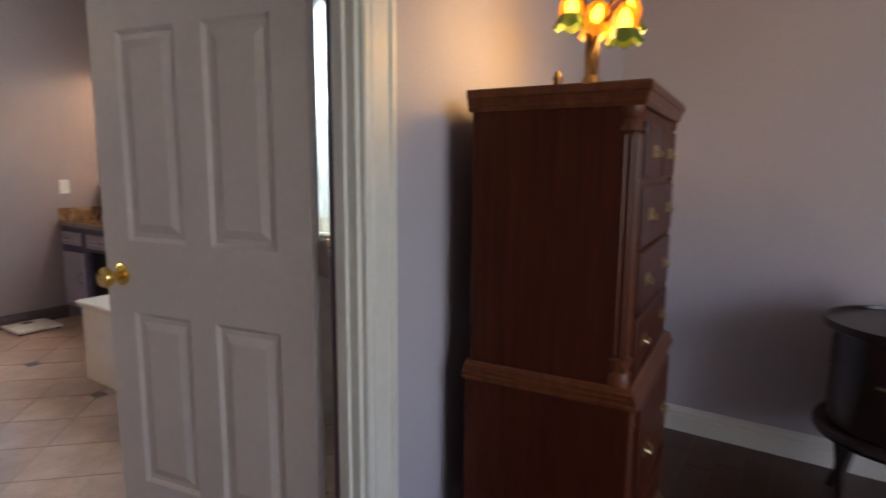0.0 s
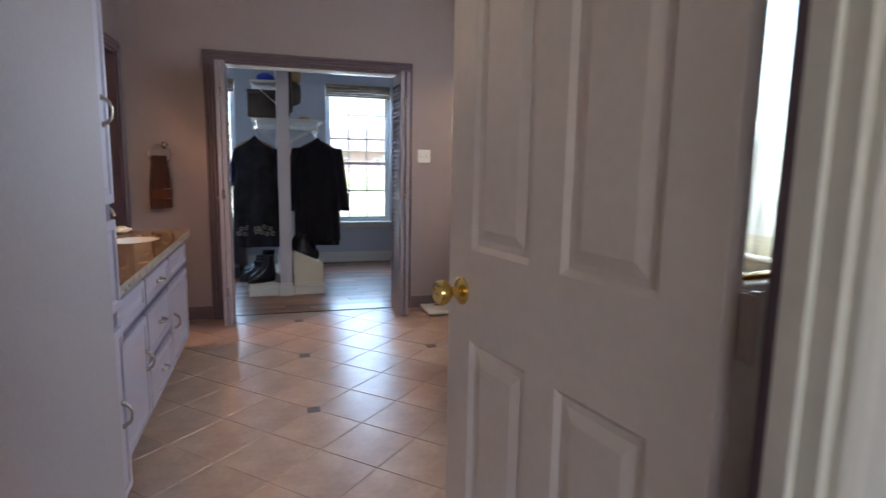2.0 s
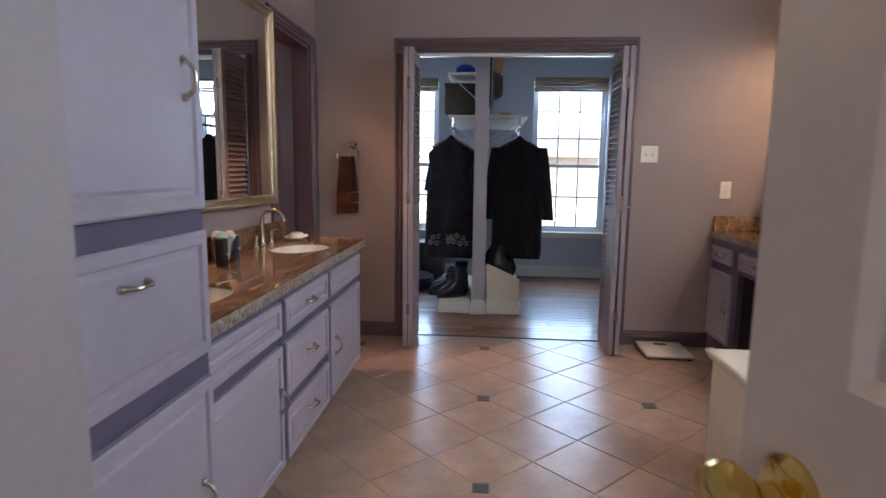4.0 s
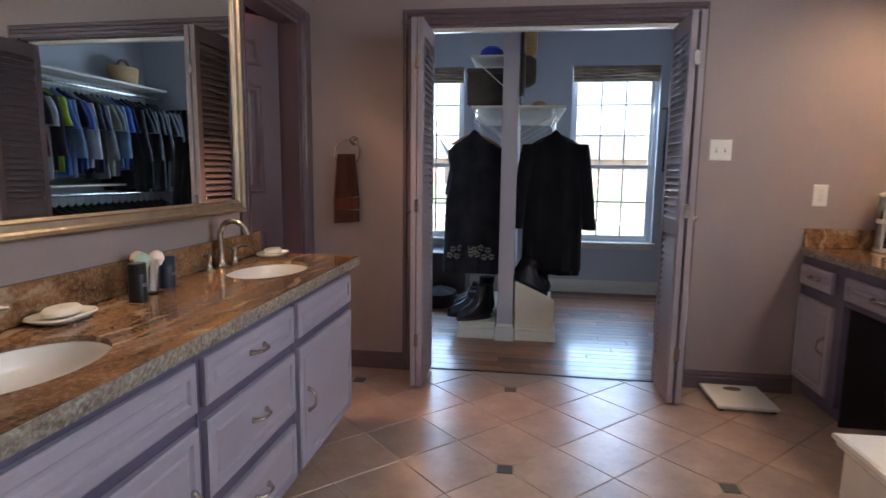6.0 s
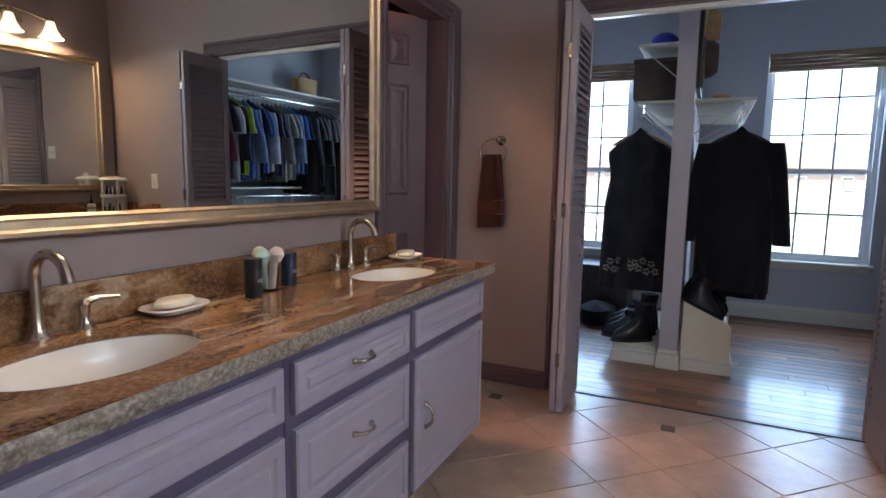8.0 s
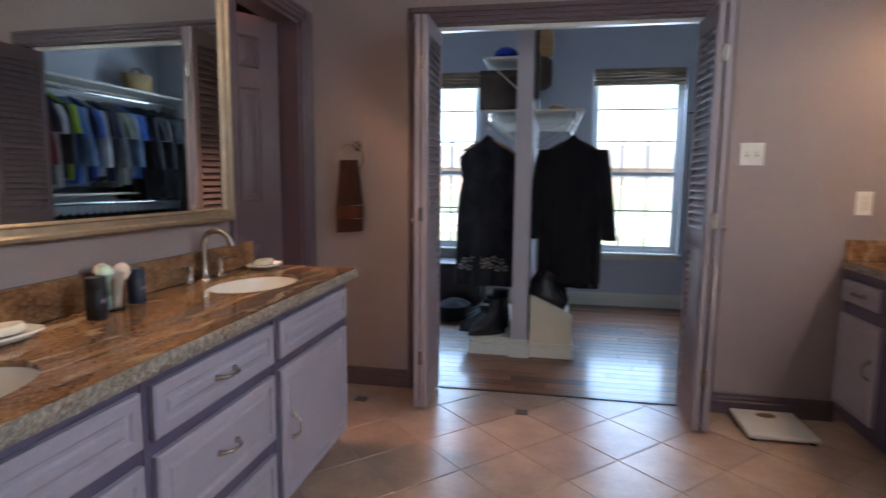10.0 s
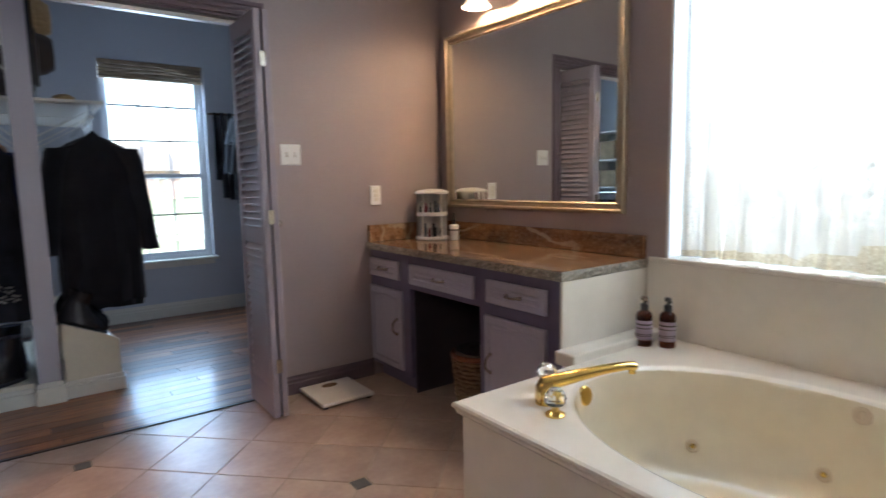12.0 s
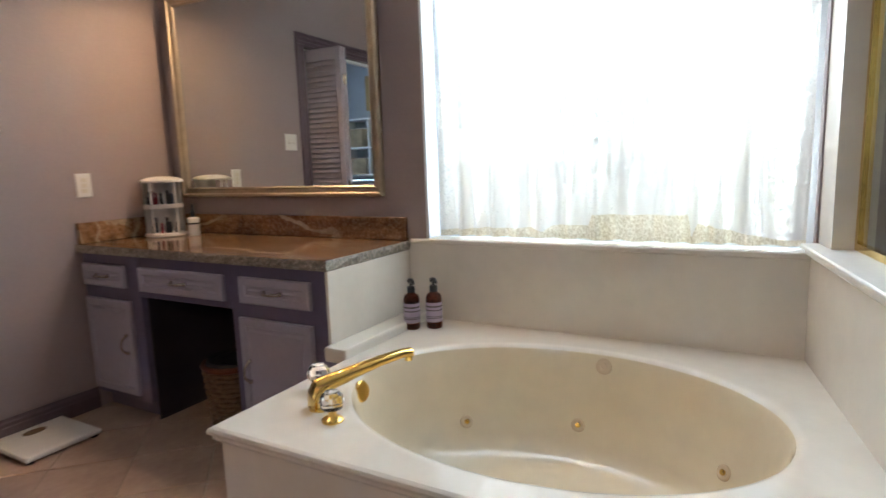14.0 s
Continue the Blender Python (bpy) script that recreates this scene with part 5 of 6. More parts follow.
# ---- Closet ----
PX0, PX1 = -7.30, -5.49
wall("wall_closet_partition", boxed(PX0, PX1, 0.925, 1.033, 0, CEIL), LAVENDER_WALL, "pale painted closet partition end")
bm = B()
for h0, h1, o in ((0, 0.10, 0.016), (0.101, 0.125, 0.009)):
    box(bm, PX0, PX1 + o, 0.925 - o, 1.033 + o, h0, h1, 0.003)
wall("baseboard_partition", bm, TRIMWHITE, "cream stepped baseboard round the partition")


def shelf(y0, y1, z, label, x0=-7.2, x1=-5.62, at=None, wally=None, out=1):
    t = thing("closet_shelf", ((x0 + x1) / 2, (y0 + y1) / 2, z), label, "shelf", "closet shelves")
    part("board", boxed(x0, x1, y0, y1, z, z + 0.018, 0.003), TRIMWHITE, t)
    lo = y0 if out < 0 else y1
    w = y1 if out < 0 else y0
    for x in (x1 - 0.03, (x0 + x1) / 2, x0 + 0.1):
        part("bracket", tube(B(), [(x, w, z - 0.22), (x, w, z - 0.004), (x, lo - out * 0.02, z - 0.004), (x, w + out * 0.004, z - 0.19)], 0.0045, 6), TRIMWHITE, t)
    return t


shelf(1.034, 1.37, 1.675, "white closet shelf on brackets beside the partition", out=1)
shelf(0.69, 0.924, 1.675, "white closet shelf on brackets beside the partition", out=-1)
shelf(0.69, 0.924, 2.015, "white upper closet shelf on brackets", x1=-5.56, out=-1)
for y in (0.73, 1.30):
    t = thing("closet_rod", (-6.4, y, 1.60), "chrome clothes rod under the shelf", "clothes rod", "closet rods")
    part("rod", tube(B(), [(-7.2, y, 1.60), (-5.62, y, 1.60)], 0.014, 12), CHROME, t, "", True)
    part("rod_end", tube(B(), [(-5.66, y, 1.60), (-5.66, y, 1.675)], 0.008, 8), CHROME, t)


def hanger(x, y, z, mat=HANGERWOOD, half=0.17):
    t = thing("clothes_hanger", (x, y, z), "wooden clothes hanger on the rod" if mat is HANGERWOOD else "plastic clothes hanger on the rod", "hanger", "clothes hangers")
    pts = [(x, y + half * u, z - 0.100 - 0.080 * abs(u) ** 1.2) for u in (-1, -0.75, -0.5, -0.25, 0, 0.25, 0.5, 0.75, 1)]
    part("bar", tube(B(), pts, [0.008, 0.011, 0.011, 0.011, 0.012, 0.011, 0.011, 0.011, 0.008], 8), mat, t, "", True)
    part("hook", tube(B(), [(x, y, z - 0.100), (x, y, z - 0.03)] + arc((x, y + 0.001, z), 0.020, 270, 40, 10, (0, 1, 0), (0, 0, 1)), 0.0022, 6), CHROME, t)


def garment(name, x, y, ztop, zbot, half, mat, label, sleeve=0.0, flare=1.1, thick=0.035, seed=0, axis="y", group="hanging clothes", category="garment"):
    """A hung garment: lofted body with shoulders, folds and optional sleeves."""
    t = thing(name, (x, y, zbot), label, category, group)
    n, m = 36, 18
    rings = []
    for j in range(m + 1):
        f = j / m
        z = ztop + (zbot - ztop) * f
        if f < 0.12:
            w = half * (0.22 + 0.78 * (f / 0.12) ** 0.55)
        else:
            w = half * (1.0 - 0.13 * math.sin(min(1, (f - 0.12) / 0.35) * math.pi) + (flare - 1) * max(0, (f - 0.35) / 0.65))
        th = thick * (0.45 + 0.75 * min(1, f * 3))
        ring = []
        for i in range(n):
            a = 2 * math.pi * i / n
            u, q = math.cos(a), math.sin(a)
            fold = 0.022 * f * math.sin(a * 7 + seed * 1.7 + 2 * noise.noise(Vector((u * 2, f * 2, seed)))) + 0.018 * f * noise.noise(Vector((u * 5, q * 2, seed + f * 3)))
            du, dq = w * u, th * q + fold * (0.4 + abs(q))
            zz = z + (0.02 * noise.noise(Vector((u * 3, seed, 1))) if j == m else 0) - 0.055 * abs(u) ** 1.4 * max(0.0, 1 - f / 0.45)
            ring.append((x + dq, y + du, zz) if axis == "y" else (x + du, y + dq, zz))
        rings.append(ring)
    part("body", strip(B(), rings), mat, t, "", True)
    if sleeve:
        for s in (-1, 1):
            L = []
            for j in range(9):
                f = j / 8
                c = Vector((0.01 * math.sin(f * 5 + seed), s * (half * 0.80 + 0.095 * f ** 0.8), ztop - 0.105 - sleeve * f))
                r0, r1 = 0.066 - 0.016 * f, 0.060 - 0.012 * f
                ring = []
                for i in range(14):
                    a = 2 * math.pi * i / 14
                    dx, dy = r1 * 0.75 * math.cos(a) * (1 + 0.14 * noise.noise(Vector((i * 0.7, j * 0.8, seed)))), r0 * math.sin(a)
                    p = (x + c.x + dx, y + c.y + dy, c.z) if axis == "y" else (x + c.y + dy, y + c.x + dx, c.z)
                    ring.append(p)
                L.append(ring)
            part("sleeve", strip(B(), L), mat, t, "", True)
    return t


# dresses on the south side of the partition, coats on the north side
d = garment("lace_dress", -5.70, 0.715, 1.53, 0.46, 0.205, DRESSCLOTH, "charcoal lace dress on a wooden hanger", 0.0, 1.10, 0.05, 1, category="dress")
random.seed(11)
for k in range(13):
    yy, zz = 0.55 + 0.026 * k, 0.60 + 0.05 * (k % 2) + random.uniform(-0.01, 0.01)
    bm = B()
    for i in range(5):
        a = 2 * math.pi * i / 5 + k
        bmesh.ops.create_icosphere(bm, subdivisions=1, radius=0.010, matrix=Matrix.Translation((-5.632 + random.uniform(-0.004, 0.004), yy + 0.015 * math.cos(a), zz + 0.017 * math.sin(a))) @ Matrix.Diagonal((0.5, 1.2, 0.8, 1)))
    part("lace_motif", bm, LACETRIM, d, "ivory lace flower")
hanger(-5.70, 0.715, 1.60)
for k, (x, zt, zb, h, m, sl) in enumerate(((-5.86, 1.53, 0.52, 0.20, SHIRTS[1], 0.0), (-5.99, 1.53, 0.45, 0.19, SHIRTS[8], 0.0), (-6.12, 1.53, 0.55, 0.20, BLACKCLOTH, 0.0), (-6.3, 1.53, 0.5, 0.2, SHIRTS[4], 0.4))):
    garment("hanging_dress", x, 0.72, zt, zb, h, m, "dark long garment hanging from the closet rod", sl, 1.1, 0.04, k + 20)
    hanger(x, 0.72, 1.60)
for k, (x, zb, h, sl) in enumerate(((-5.72, 0.50, 0.215, 0.62), (-5.88, 0.44, 0.21, 0.6), (-6.03, 0.52, 0.215, 0.58), (-6.2, 0.48, 0.2, 0.6))):
    garment("black_coat", x, 1.305 + 0.01 * (k % 2), 1.53, zb, h, BLACKCLOTH, "long black wool coat hanging from the closet rod", sl, 1.02, 0.055, k + 40, category="coat")
    hanger(x, 1.305, 1.60, BLACK)

# slanted shoe racks at the foot of the partition


def rack(y0, y1, label):
    """A rack with a back against y0, sloping down towards y1."""
    t = thing("shoe_rack", (-6.0, (y0 + y1) / 2, 0), label, "shoe rack", "shoe racks")
    s = 1 if y1 > y0 else -1
    for x in (-5.535, -6.05, -6.6):
        part("side_panel", strip(B(), [[(x + d, y0, 0.02), (x + d, y1, 0.02), (x + d, y1, 0.300), (x + d, y1 - s * 0.03, 0.325), (x + d, y0, 0.435)] for d in (-0.01, 0.01)]), CREAMWOOD, t)
    part("slope", strip(B(), [[(x, y0, 0.40), (x, y1 - s * 0.02, 0.290), (x, y1 - s * 0.02, 0.278), (x, y0, 0.388)] for x in (-6.6, -5.546)]), CREAMWOOD, t)
    lo, hi = min(y0, y1), max(y0, y1)
    for h0, h1, o in ((0.0, 0.075, 0.018), (0.076, 0.10, 0.010)):
        part("plinth", boxed(-6.62, -5.525 + o, lo - (o if s < 0 else 0), hi + (o if s > 0 else 0), h0, h1, 0.003), TRIMWHITE, t)
    return t


rack(1.052, 1.33, "cream slanted shoe rack beside the partition")
t = thing("shoe_rack", (-6.0, 0.77, 0), "low cream shoe plinth beside the partition", "shoe rack", "shoe racks")
part("shelf_board", boxed(-6.62, -5.525, 0.655, 0.906, 0.10, 0.125, 0.003), CREAMWOOD, t)
for h0, h1, o in ((0.0, 0.075, 0.016), (0.076, 0.10, 0.008)):
    part("plinth", boxed(-6.62, -5.525 + o, 0.645 - o, 0.906, h0, h1, 0.003), TRIMWHITE, t)


def boot(x, y, z, ang, h, lean=0.0, label="black leather ankle boot on the shoe rack"):
    t = thing("boot", (0, 0, 0), label, "boot", "boots and shoes")
    rings = []
    for f, cx, lx, wy in ((0.0, 0.06, 0.14, 0.045), (0.03, 0.06, 0.14, 0.047), (0.06, 0.05, 0.125, 0.045), (0.10, 0.015, 0.085, 0.042), (0.14, 0.0, 0.06, 0.040), (h * 0.7, 0.0, 0.058, 0.045), (h, 0.0, 0.062, 0.050)):
        rings.append([(cx + lx * math.cos(a) + lean * f * f, wy * math.sin(a), f) for a in (2 * math.pi * k / 18 for k in range(18))])
    part("upper", strip(B(), rings), LEATHER, t, "", True)
    part("sole", strip(B(), [[(0.06 + 0.145 * math.cos(a), 0.049 * math.sin(a), q) for a in (2 * math.pi * k / 18 for k in range(18))] for q in (-0.014, 0.004)]), BLACK, t)
    t.matrix_world = pose(x, y, z, *ang)
    return t


for k, x in enumerate((-5.64, -5.80, -5.98, -6.16)):
    boot(x, 1.10 + 0.02 * (k % 2), 0.405, (0, 22, 90 - 4 * k), 0.20)
for k, x in enumerate((-5.62, -5.80, -5.98)):
    boot(x, 0.80, 0.140, (0, 0, -60 - 15 * k), 0.24 - 0.03 * (k % 2), -0.25)
    boot(x - 0.05, 0.74, 0.140, (0, 0, -80 - 8 * k), 0.18, -0.3)

# hook rail with scarves beside the closet window
t = thing("hook_rail", (CX, 2.58, 1.85), "dark metal hook rail on the closet wall", "hook rail")
part("bar", tube(B(), [(CX + 0.03, 2.385, 1.85), (CX + 0.03, 2.80, 1.85)], 0.009, 10), BRONZE, t, "", True)
for y in (2.40, 2.59, 2.78):
    part("bracket", tube(B(), [(CX + 0.001, y, 1.85), (CX + 0.03, y, 1.85)], 0.007, 8), BRONZE, t)
for k, (y, z0, w, m) in enumerate(((2.445, 1.24, 0.030, BLACKCLOTH), (2.505, 1.07, 0.036, SHIRTS[1]), (2.575, 1.05, 0.034, BLACKCLOTH), (2.645, 1.13, 0.032, BLACKCLOTH), (2.715, 1.09, 0.033, SHIRTS[1]))):
    sc = thing("scarf", (CX + 0.04, y, z0), "long dark scarf hanging from the hook rail", "scarf", "scarves on the rail")
    rings = []
    for j in range(13):
        q = j / 12
        z = 1.862 + (z0 - 1.862) * q
        rings.append([(CX + 0.045 + (0.016 + 0.004 * math.sin(3 * a + k)) * math.sin(a), y + (w * (0.7 + 0.3 * q) + 0.006 * noise.noise(Vector((k, q * 4, 1)))) * math.cos(a), z) for a in (2 * math.pi * i / 20 for i in range(20))])
    part("cloth", strip(B(), rings), m, sc, "", True)

# boxes, hats and clutter on the shelves
t = thing("storage_box", (-5.78, 0.80, 1.694), "dark brown fabric storage box on the shelf", "storage box")
part("box", boxed(-6.05, -5.60, 0.665, 0.918, 1.694, 1.915, 0.008), BOXCLOTH, t)
part("lid", boxed(-6.058, -5.592, 0.660, 0.920, 1.917, 1.950, 0.006), BOXCLOTH, t)
bm = lathe(B(), [(0.001, 0), (0.085, 0), (0.10, 0.02), (0.095, 0.05), (0.06, 0.075), (0.001, 0.08)], (-5.72, 0.83, 2.034), 20, 1.4, 0.85)
solid("bucket_hat", bm, BLUE, "cobalt blue fabric bucket hat on the upper shelf", "hat", smooth=True)
t = thing("picture_frame", (-5.8, 1.06, 1.70), "black framed board leaning on the partition", "picture frame")
part("frame", panel(B(), facing("+y", 1.036), -6.15, -5.56, 1.75, 2.36, [(0, 0.02), (0.03, 0.02)], 0.001, True), BLACK, t)
part("board", panel(B(), facing("+y", 1.036), -6.12, -5.59, 1.78, 2.33, [(0, 0.008)], 0.001), BOXCLOTH, t)
for k, (z, r, m, lb) in enumerate(((2.12, 0.105, STRAW, "straw sun hat hanging by the partition"), (1.93, 0.115, BOXCLOTH, "grey felt hat hanging by the partition"))):
    t = thing("hat", (-5.66, 1.10, z), lb, "hat", "hats")
    bm = B()
    rings = [[(-5.64 + r * q * math.cos(a), 1.062 + d, z + r * q * math.sin(a) * 1.2) for a in (2 * math.pi * i / 28 for i in range(28))] for q, d in ((1.3, 0.0), (1.28, 0.008), (0.85, 0.014), (0.78, 0.05), (0.6, 0.085), (0.1, 0.092))]
    part("crown", strip(bm, rings), m, t, "", True)
bm = lathe(B(), [(0.001, 0), (0.05, 0), (0.055, 0.015), (0.03, 0.03), (0.001, 0.032)], (-5.68, 1.18, 1.694), 18)
solid("folded_scarf", bm, STRAW, "small tan folded scarf on the shelf", "scarf", smooth=True)
bm = lathe(B(), [(0.001, 0), (0.16, 0), (0.18, 0.05), (0.17, 0.12), (0.10, 0.15), (0.001, 0.155)], (-6.55, 0.35, 0.0), 24, 1.2, 0.8)
for v in bm.verts:
    v.co += Vector((0.02, 0.02, 0.015)) * noise.noise(v.co * 9)
solid("duffel_bag", bm, BLACKCLOTH, "black soft bag on the closet floor", "bag", smooth=True)
t = thing("storage_bench", (-6.95, 0.05, 0), "dark wooden chest below the closet window", "chest")
part("body", boxed(-7.3, -6.85, -0.45, 0.55, 0.03, 0.40, 0.006), EBONY, t)
part("lid", boxed(-7.31, -6.83, -0.47, 0.57, 0.402, 0.435, 0.006), EBONY, t)

# shirts along the north wall, with a straw bag on the shelf
t = thing("closet_shelf", (-6.15, 2.92, 2.05), "white long shelf over the shirts", "shelf", "closet shelves")
part("board", boxed(-7.30, -5.0, 2.76, CN - 0.002, 2.05, 2.072, 0.003), TRIMWHITE, t)
part("cleat", boxed(-7.30, -5.0, CN - 0.022, CN - 0.002, 1.97, 2.048, 0.002), WHITE, t)
for z in (1.965, 0.965):
    t = thing("closet_rod", (-6.15, 2.82, z), "chrome clothes rod along the wall", "clothes rod", "closet rods")
    part("rod", tube(B(), [(-7.3, 2.82, z), (-5.0, 2.82, z)], 0.015, 12), CHROME, t, "", True)
    part("flange", boxed(-5.02, -5.0, 2.79, 2.85, z - 0.03, z + 0.03, 0.003), CHROME, t)
wall("closet_shelf_end", boxed(-5.0, -4.98, 2.66, CN - 0.001, 0, 2.072), WHITE, "white upright panel at the shelf end")
random.seed(21)
for k in range(34):
    x = -5.10 - k * 0.063
    m = SHIRTS[(0, 2, 0, 7, 3, 4, 8, 1, 5, 1, 6, 3, 7, 4, 3, 5, 1, 4)[k % 18] if k < 24 else 1]
    garment("shirt", x, 2.82, 1.905 + random.uniform(-0.01, 0.01), (1.17 if k < 24 else 1.02) + random.uniform(-0.06, 0.06), 0.19 if k < 24 else 0.27, m, "button shirt hanging on the long closet rod", 0.24 if k % 3 else 0.5, 1.0, 0.022, k + 70, group="shirts on the rod", category="shirt")
    hanger(x, 2.82, 1.965, BLACK, 0.16)
for k in range(24):
    x = -5.12 - k * 0.09
    garment("folded_trousers", x, 2.82, 0.885, 0.20, 0.13, (BLACKCLOTH, SHIRTS[1], SHIRTS[4])[k % 3], "dark trousers folded over a hanger", 0.0, 1.0, 0.02, k + 130, group="trousers on the rod", category="trousers")
    hanger(x, 2.82, 0.965, BLACK, 0.17)
t = thing("closet_shelf", (-6.15, 2.92, 1.05), "white lower shelf between the rods", "shelf", "closet shelves")
part("board", boxed(-7.30, -5.0, 2.74, CN - 0.002, 1.04, 1.06, 0.003), TRIMWHITE, t)
t = thing("straw_bag", (-6.85, 2.92, 2.072), "tan straw tote bag with a looped handle", "bag")
bm = lathe(B(), [(0.15, 0), (0.165, 0.02), (0.19, 0.17), (0.185, 0.175), (0.155, 0.03), (0.001, 0.02)], (-6.85, 2.92, 2.073), 32, 1.0, 0.55)
part("body", bm, STRAW, t, "", True)
part("handle", tube(B(), arc((-6.85, 2.92, 2.235), 0.085, 0, 180, 16, (1, 0, 0), (0, 0, 1)), 0.012, 8), WICKER, t, "brown looped handle", True)

# south end of the closet: cubby shelves with boxes and clothes
t = thing("cubby_shelf", (-6.6, CS + 0.2, 1.05), "white cubby shelves on the closet end wall", "shelf unit")
for z in (1.05, 1.42, 1.80):
    part("shelf_board", boxed(-7.3, -5.9, CS + 0.001, CS + 0.36, z, z + 0.018, 0.002), WHITE, t)
for x in (-7.29, -6.84, -6.38, -5.92):
    part("divider", boxed(x, x + 0.018, CS + 0.001, CS + 0.355, 1.069, 1.798, 0.002), WHITE, t)
random.seed(8)
for k, (x, z) in enumerate(((-7.25, 1.438), (-6.79, 1.438), (-6.34, 1.438), (-7.25, 1.068), (-6.79, 1.068), (-6.34, 1.068))):
    w, h = random.uniform(0.26, 0.36), random.uniform(0.18, 0.28)
    solid("fabric_bin", boxed(x + 0.03, x + 0.03 + w, CS + 0.04, CS + 0.33, z, z + h, 0.01), (BOXCLOTH, SHADECLOTH, STRAW)[k % 3], "fabric storage bin in the cubby shelf", "storage bin", "fabric bins")
t = thing("closet_rod", (-6.6, CS + 0.3, 1.0), "chrome clothes rod under the cubbies", "clothes rod", "closet rods")
part("rod", tube(B(), [(-7.3, CS + 0.3, 0.99), (-5.9, CS + 0.3, 0.99)], 0.014, 12), CHROME, t, "", True)
for x in (-7.1, -6.6, -6.1):
    part("strap", tube(B(), [(x, CS + 0.3, 0.99), (x, CS + 0.3, 1.05)], 0.006, 8), CHROME, t)
for k in range(15):
    garment("blouse", -5.98 - k * 0.085, CS + 0.30, 0.90, 0.30 + 0.05 * (k % 3), 0.18, SHIRTS[(1, 8, 4, 3, 1)[k % 5]], "blouse hanging under the cubby shelves", 0.25, 1.0, 0.03, k + 170, group="blouses on the rod", category="blouse")
    hanger(-5.98 - k * 0.085, CS + 0.30, 0.99, BLACK, 0.17)
t = thing("wall_poster", (-6.5, CS, 2.0), "pale yellow poster with a dark arch shape", "poster")
part("sheet", panel(B(), facing("+y", CS), -6.62, -6.20, 1.95, 2.42, [(0, 0.004)], 0.001), STRAW, t)
part("arch", tube(B(), arc((-6.40, CS + 0.008, 2.26), 0.08, 180, 360, 12, (1, 0, 0), (0, 0, 1)), 0.014, 8), BLACK, t, "dark printed arch")

# ---- Bedroom ----
DXB, DXF, DYA, DYB, DH = -0.208, 0.222, 1.795, 2.39, 1.503
t = thing("dresser", (DXF, DYA, 0), "tall cherry wood chest-on-chest with fluted corners", "dresser")
part("lower_case", boxed(DXB - 0.01, DXF + 0.010, DYA - 0.012, DYB + 0.012, 0.10, 0.728, 0.004), CHERRY, t)
part("upper_case", boxed(DXB, DXF - 0.012, DYA, DYB, 0.772, DH - 0.05, 0.003), CHERRY, t)


def moulding(zs, outs, nm):
    ring = []
    for z, o in zip(zs, outs):
        ring.append([(DXB - 0.01, DYA - o, z), (DXF + o, DYA - o, z), (DXF + o, DYB + o, z), (DXB - 0.01, DYB + o, z)])
    part(nm, strip(B(), ring), CHERRY_EDGE, t, "lighter cherry moulding")


moulding((0.727, 0.730, 0.739, 0.742, 0.751, 0.754, 0.763, 0.766, 0.775), (0.018, 0.026, 0.026, 0.020, 0.022, 0.016, 0.018, 0.010, 0.002), "waist_moulding")
moulding((DH - 0.055, DH - 0.045, DH - 0.040, DH - 0.030, DH - 0.024, DH - 0.022, DH - 0.004, DH), (0.002, 0.008, 0.008, 0.012, 0.013, 0.018, 0.018, 0.014), "cornice")
for y in (DYA + 0.022, DYB - 0.022):
    for z0, z1, x in ((0.773, DH - 0.055, DXF - 0.030), (0.10, 0.728, DXF - 0.012)):
        col = part("corner_column", tube(B(), [(x, y, z0 + 0.002), (x, y, z0 + 0.03), (x, y, z0 + 0.04), (x, y, z0 + 0.07), (x, y, z0 + 0.075), (x, y, z1 - 0.06), (x, y, z1 - 0.055), (x, y, z1 - 0.03), (x, y, z1 - 0.02), (x, y, z1)], [0.030, 0.030, 0.024, 0.030, 0.022, 0.022, 0.030, 0.024, 0.030, 0.030], 16), CHERRY_EDGE, t, "fluted lighter cherry column", True)
        for k in range(7):
            a = radians(-150 + 40 * k)
            part("reed", tube(B(), [(x + 0.0225 * math.cos(a), y + 0.0225 * math.sin(a), z0 + 0.08), (x + 0.0225 * math.cos(a), y + 0.0225 * math.sin(a), z1 - 0.065)], 0.004, 6), CHERRY_EDGE, col)
ROWZ = [(0.12, 0.40, DXF + 0.010), (0.42, 0.71, DXF + 0.010), (0.79, 0.935, DXF - 0.012), (0.945, 1.10, DXF - 0.012), (1.115, 1.265, DXF - 0.012), (1.28, 1.415, DXF - 0.012)]
for z0, z1, x in ROWZ:
    halves = [(DYA + 0.05, DYB - 0.05)] if z1 < 1.27 else [(DYA + 0.05, (DYA + DYB) / 2 - 0.005), ((DYA + DYB) / 2 + 0.005, DYB - 0.05)]
    for a, b in halves:
        dr = part("drawer", panel(B(), facing("+x", x), a, b, z0, z1, [(0, 0.010), (0.006, 0.016), (0.016, 0.016)], 0.0005), CHERRY, t)
        for u in ([a + (b - a) * 0.2, b - (b - a) * 0.2] if len(halves) == 1 else [(a + b) / 2]):
            zc = (z0 + z1) / 2
            bm = boxed(x + 0.016, x + 0.019, u - 0.03, u + 0.03, zc - 0.014, zc + 0.016, 0.001)
            tube(bm, [(x + 0.02, u - 0.024, zc + 0.004)] + [(x + 0.03, u + 0.024 * q, zc - 0.012 + 0.012 * q * q) for q in (-0.8, -0.4, 0, 0.4, 0.8)] + [(x + 0.02, u + 0.024, zc + 0.004)], 0.003, 6)
            part("bail_pull", bm, ANTIQUE, dr, "antique brass bail pull")
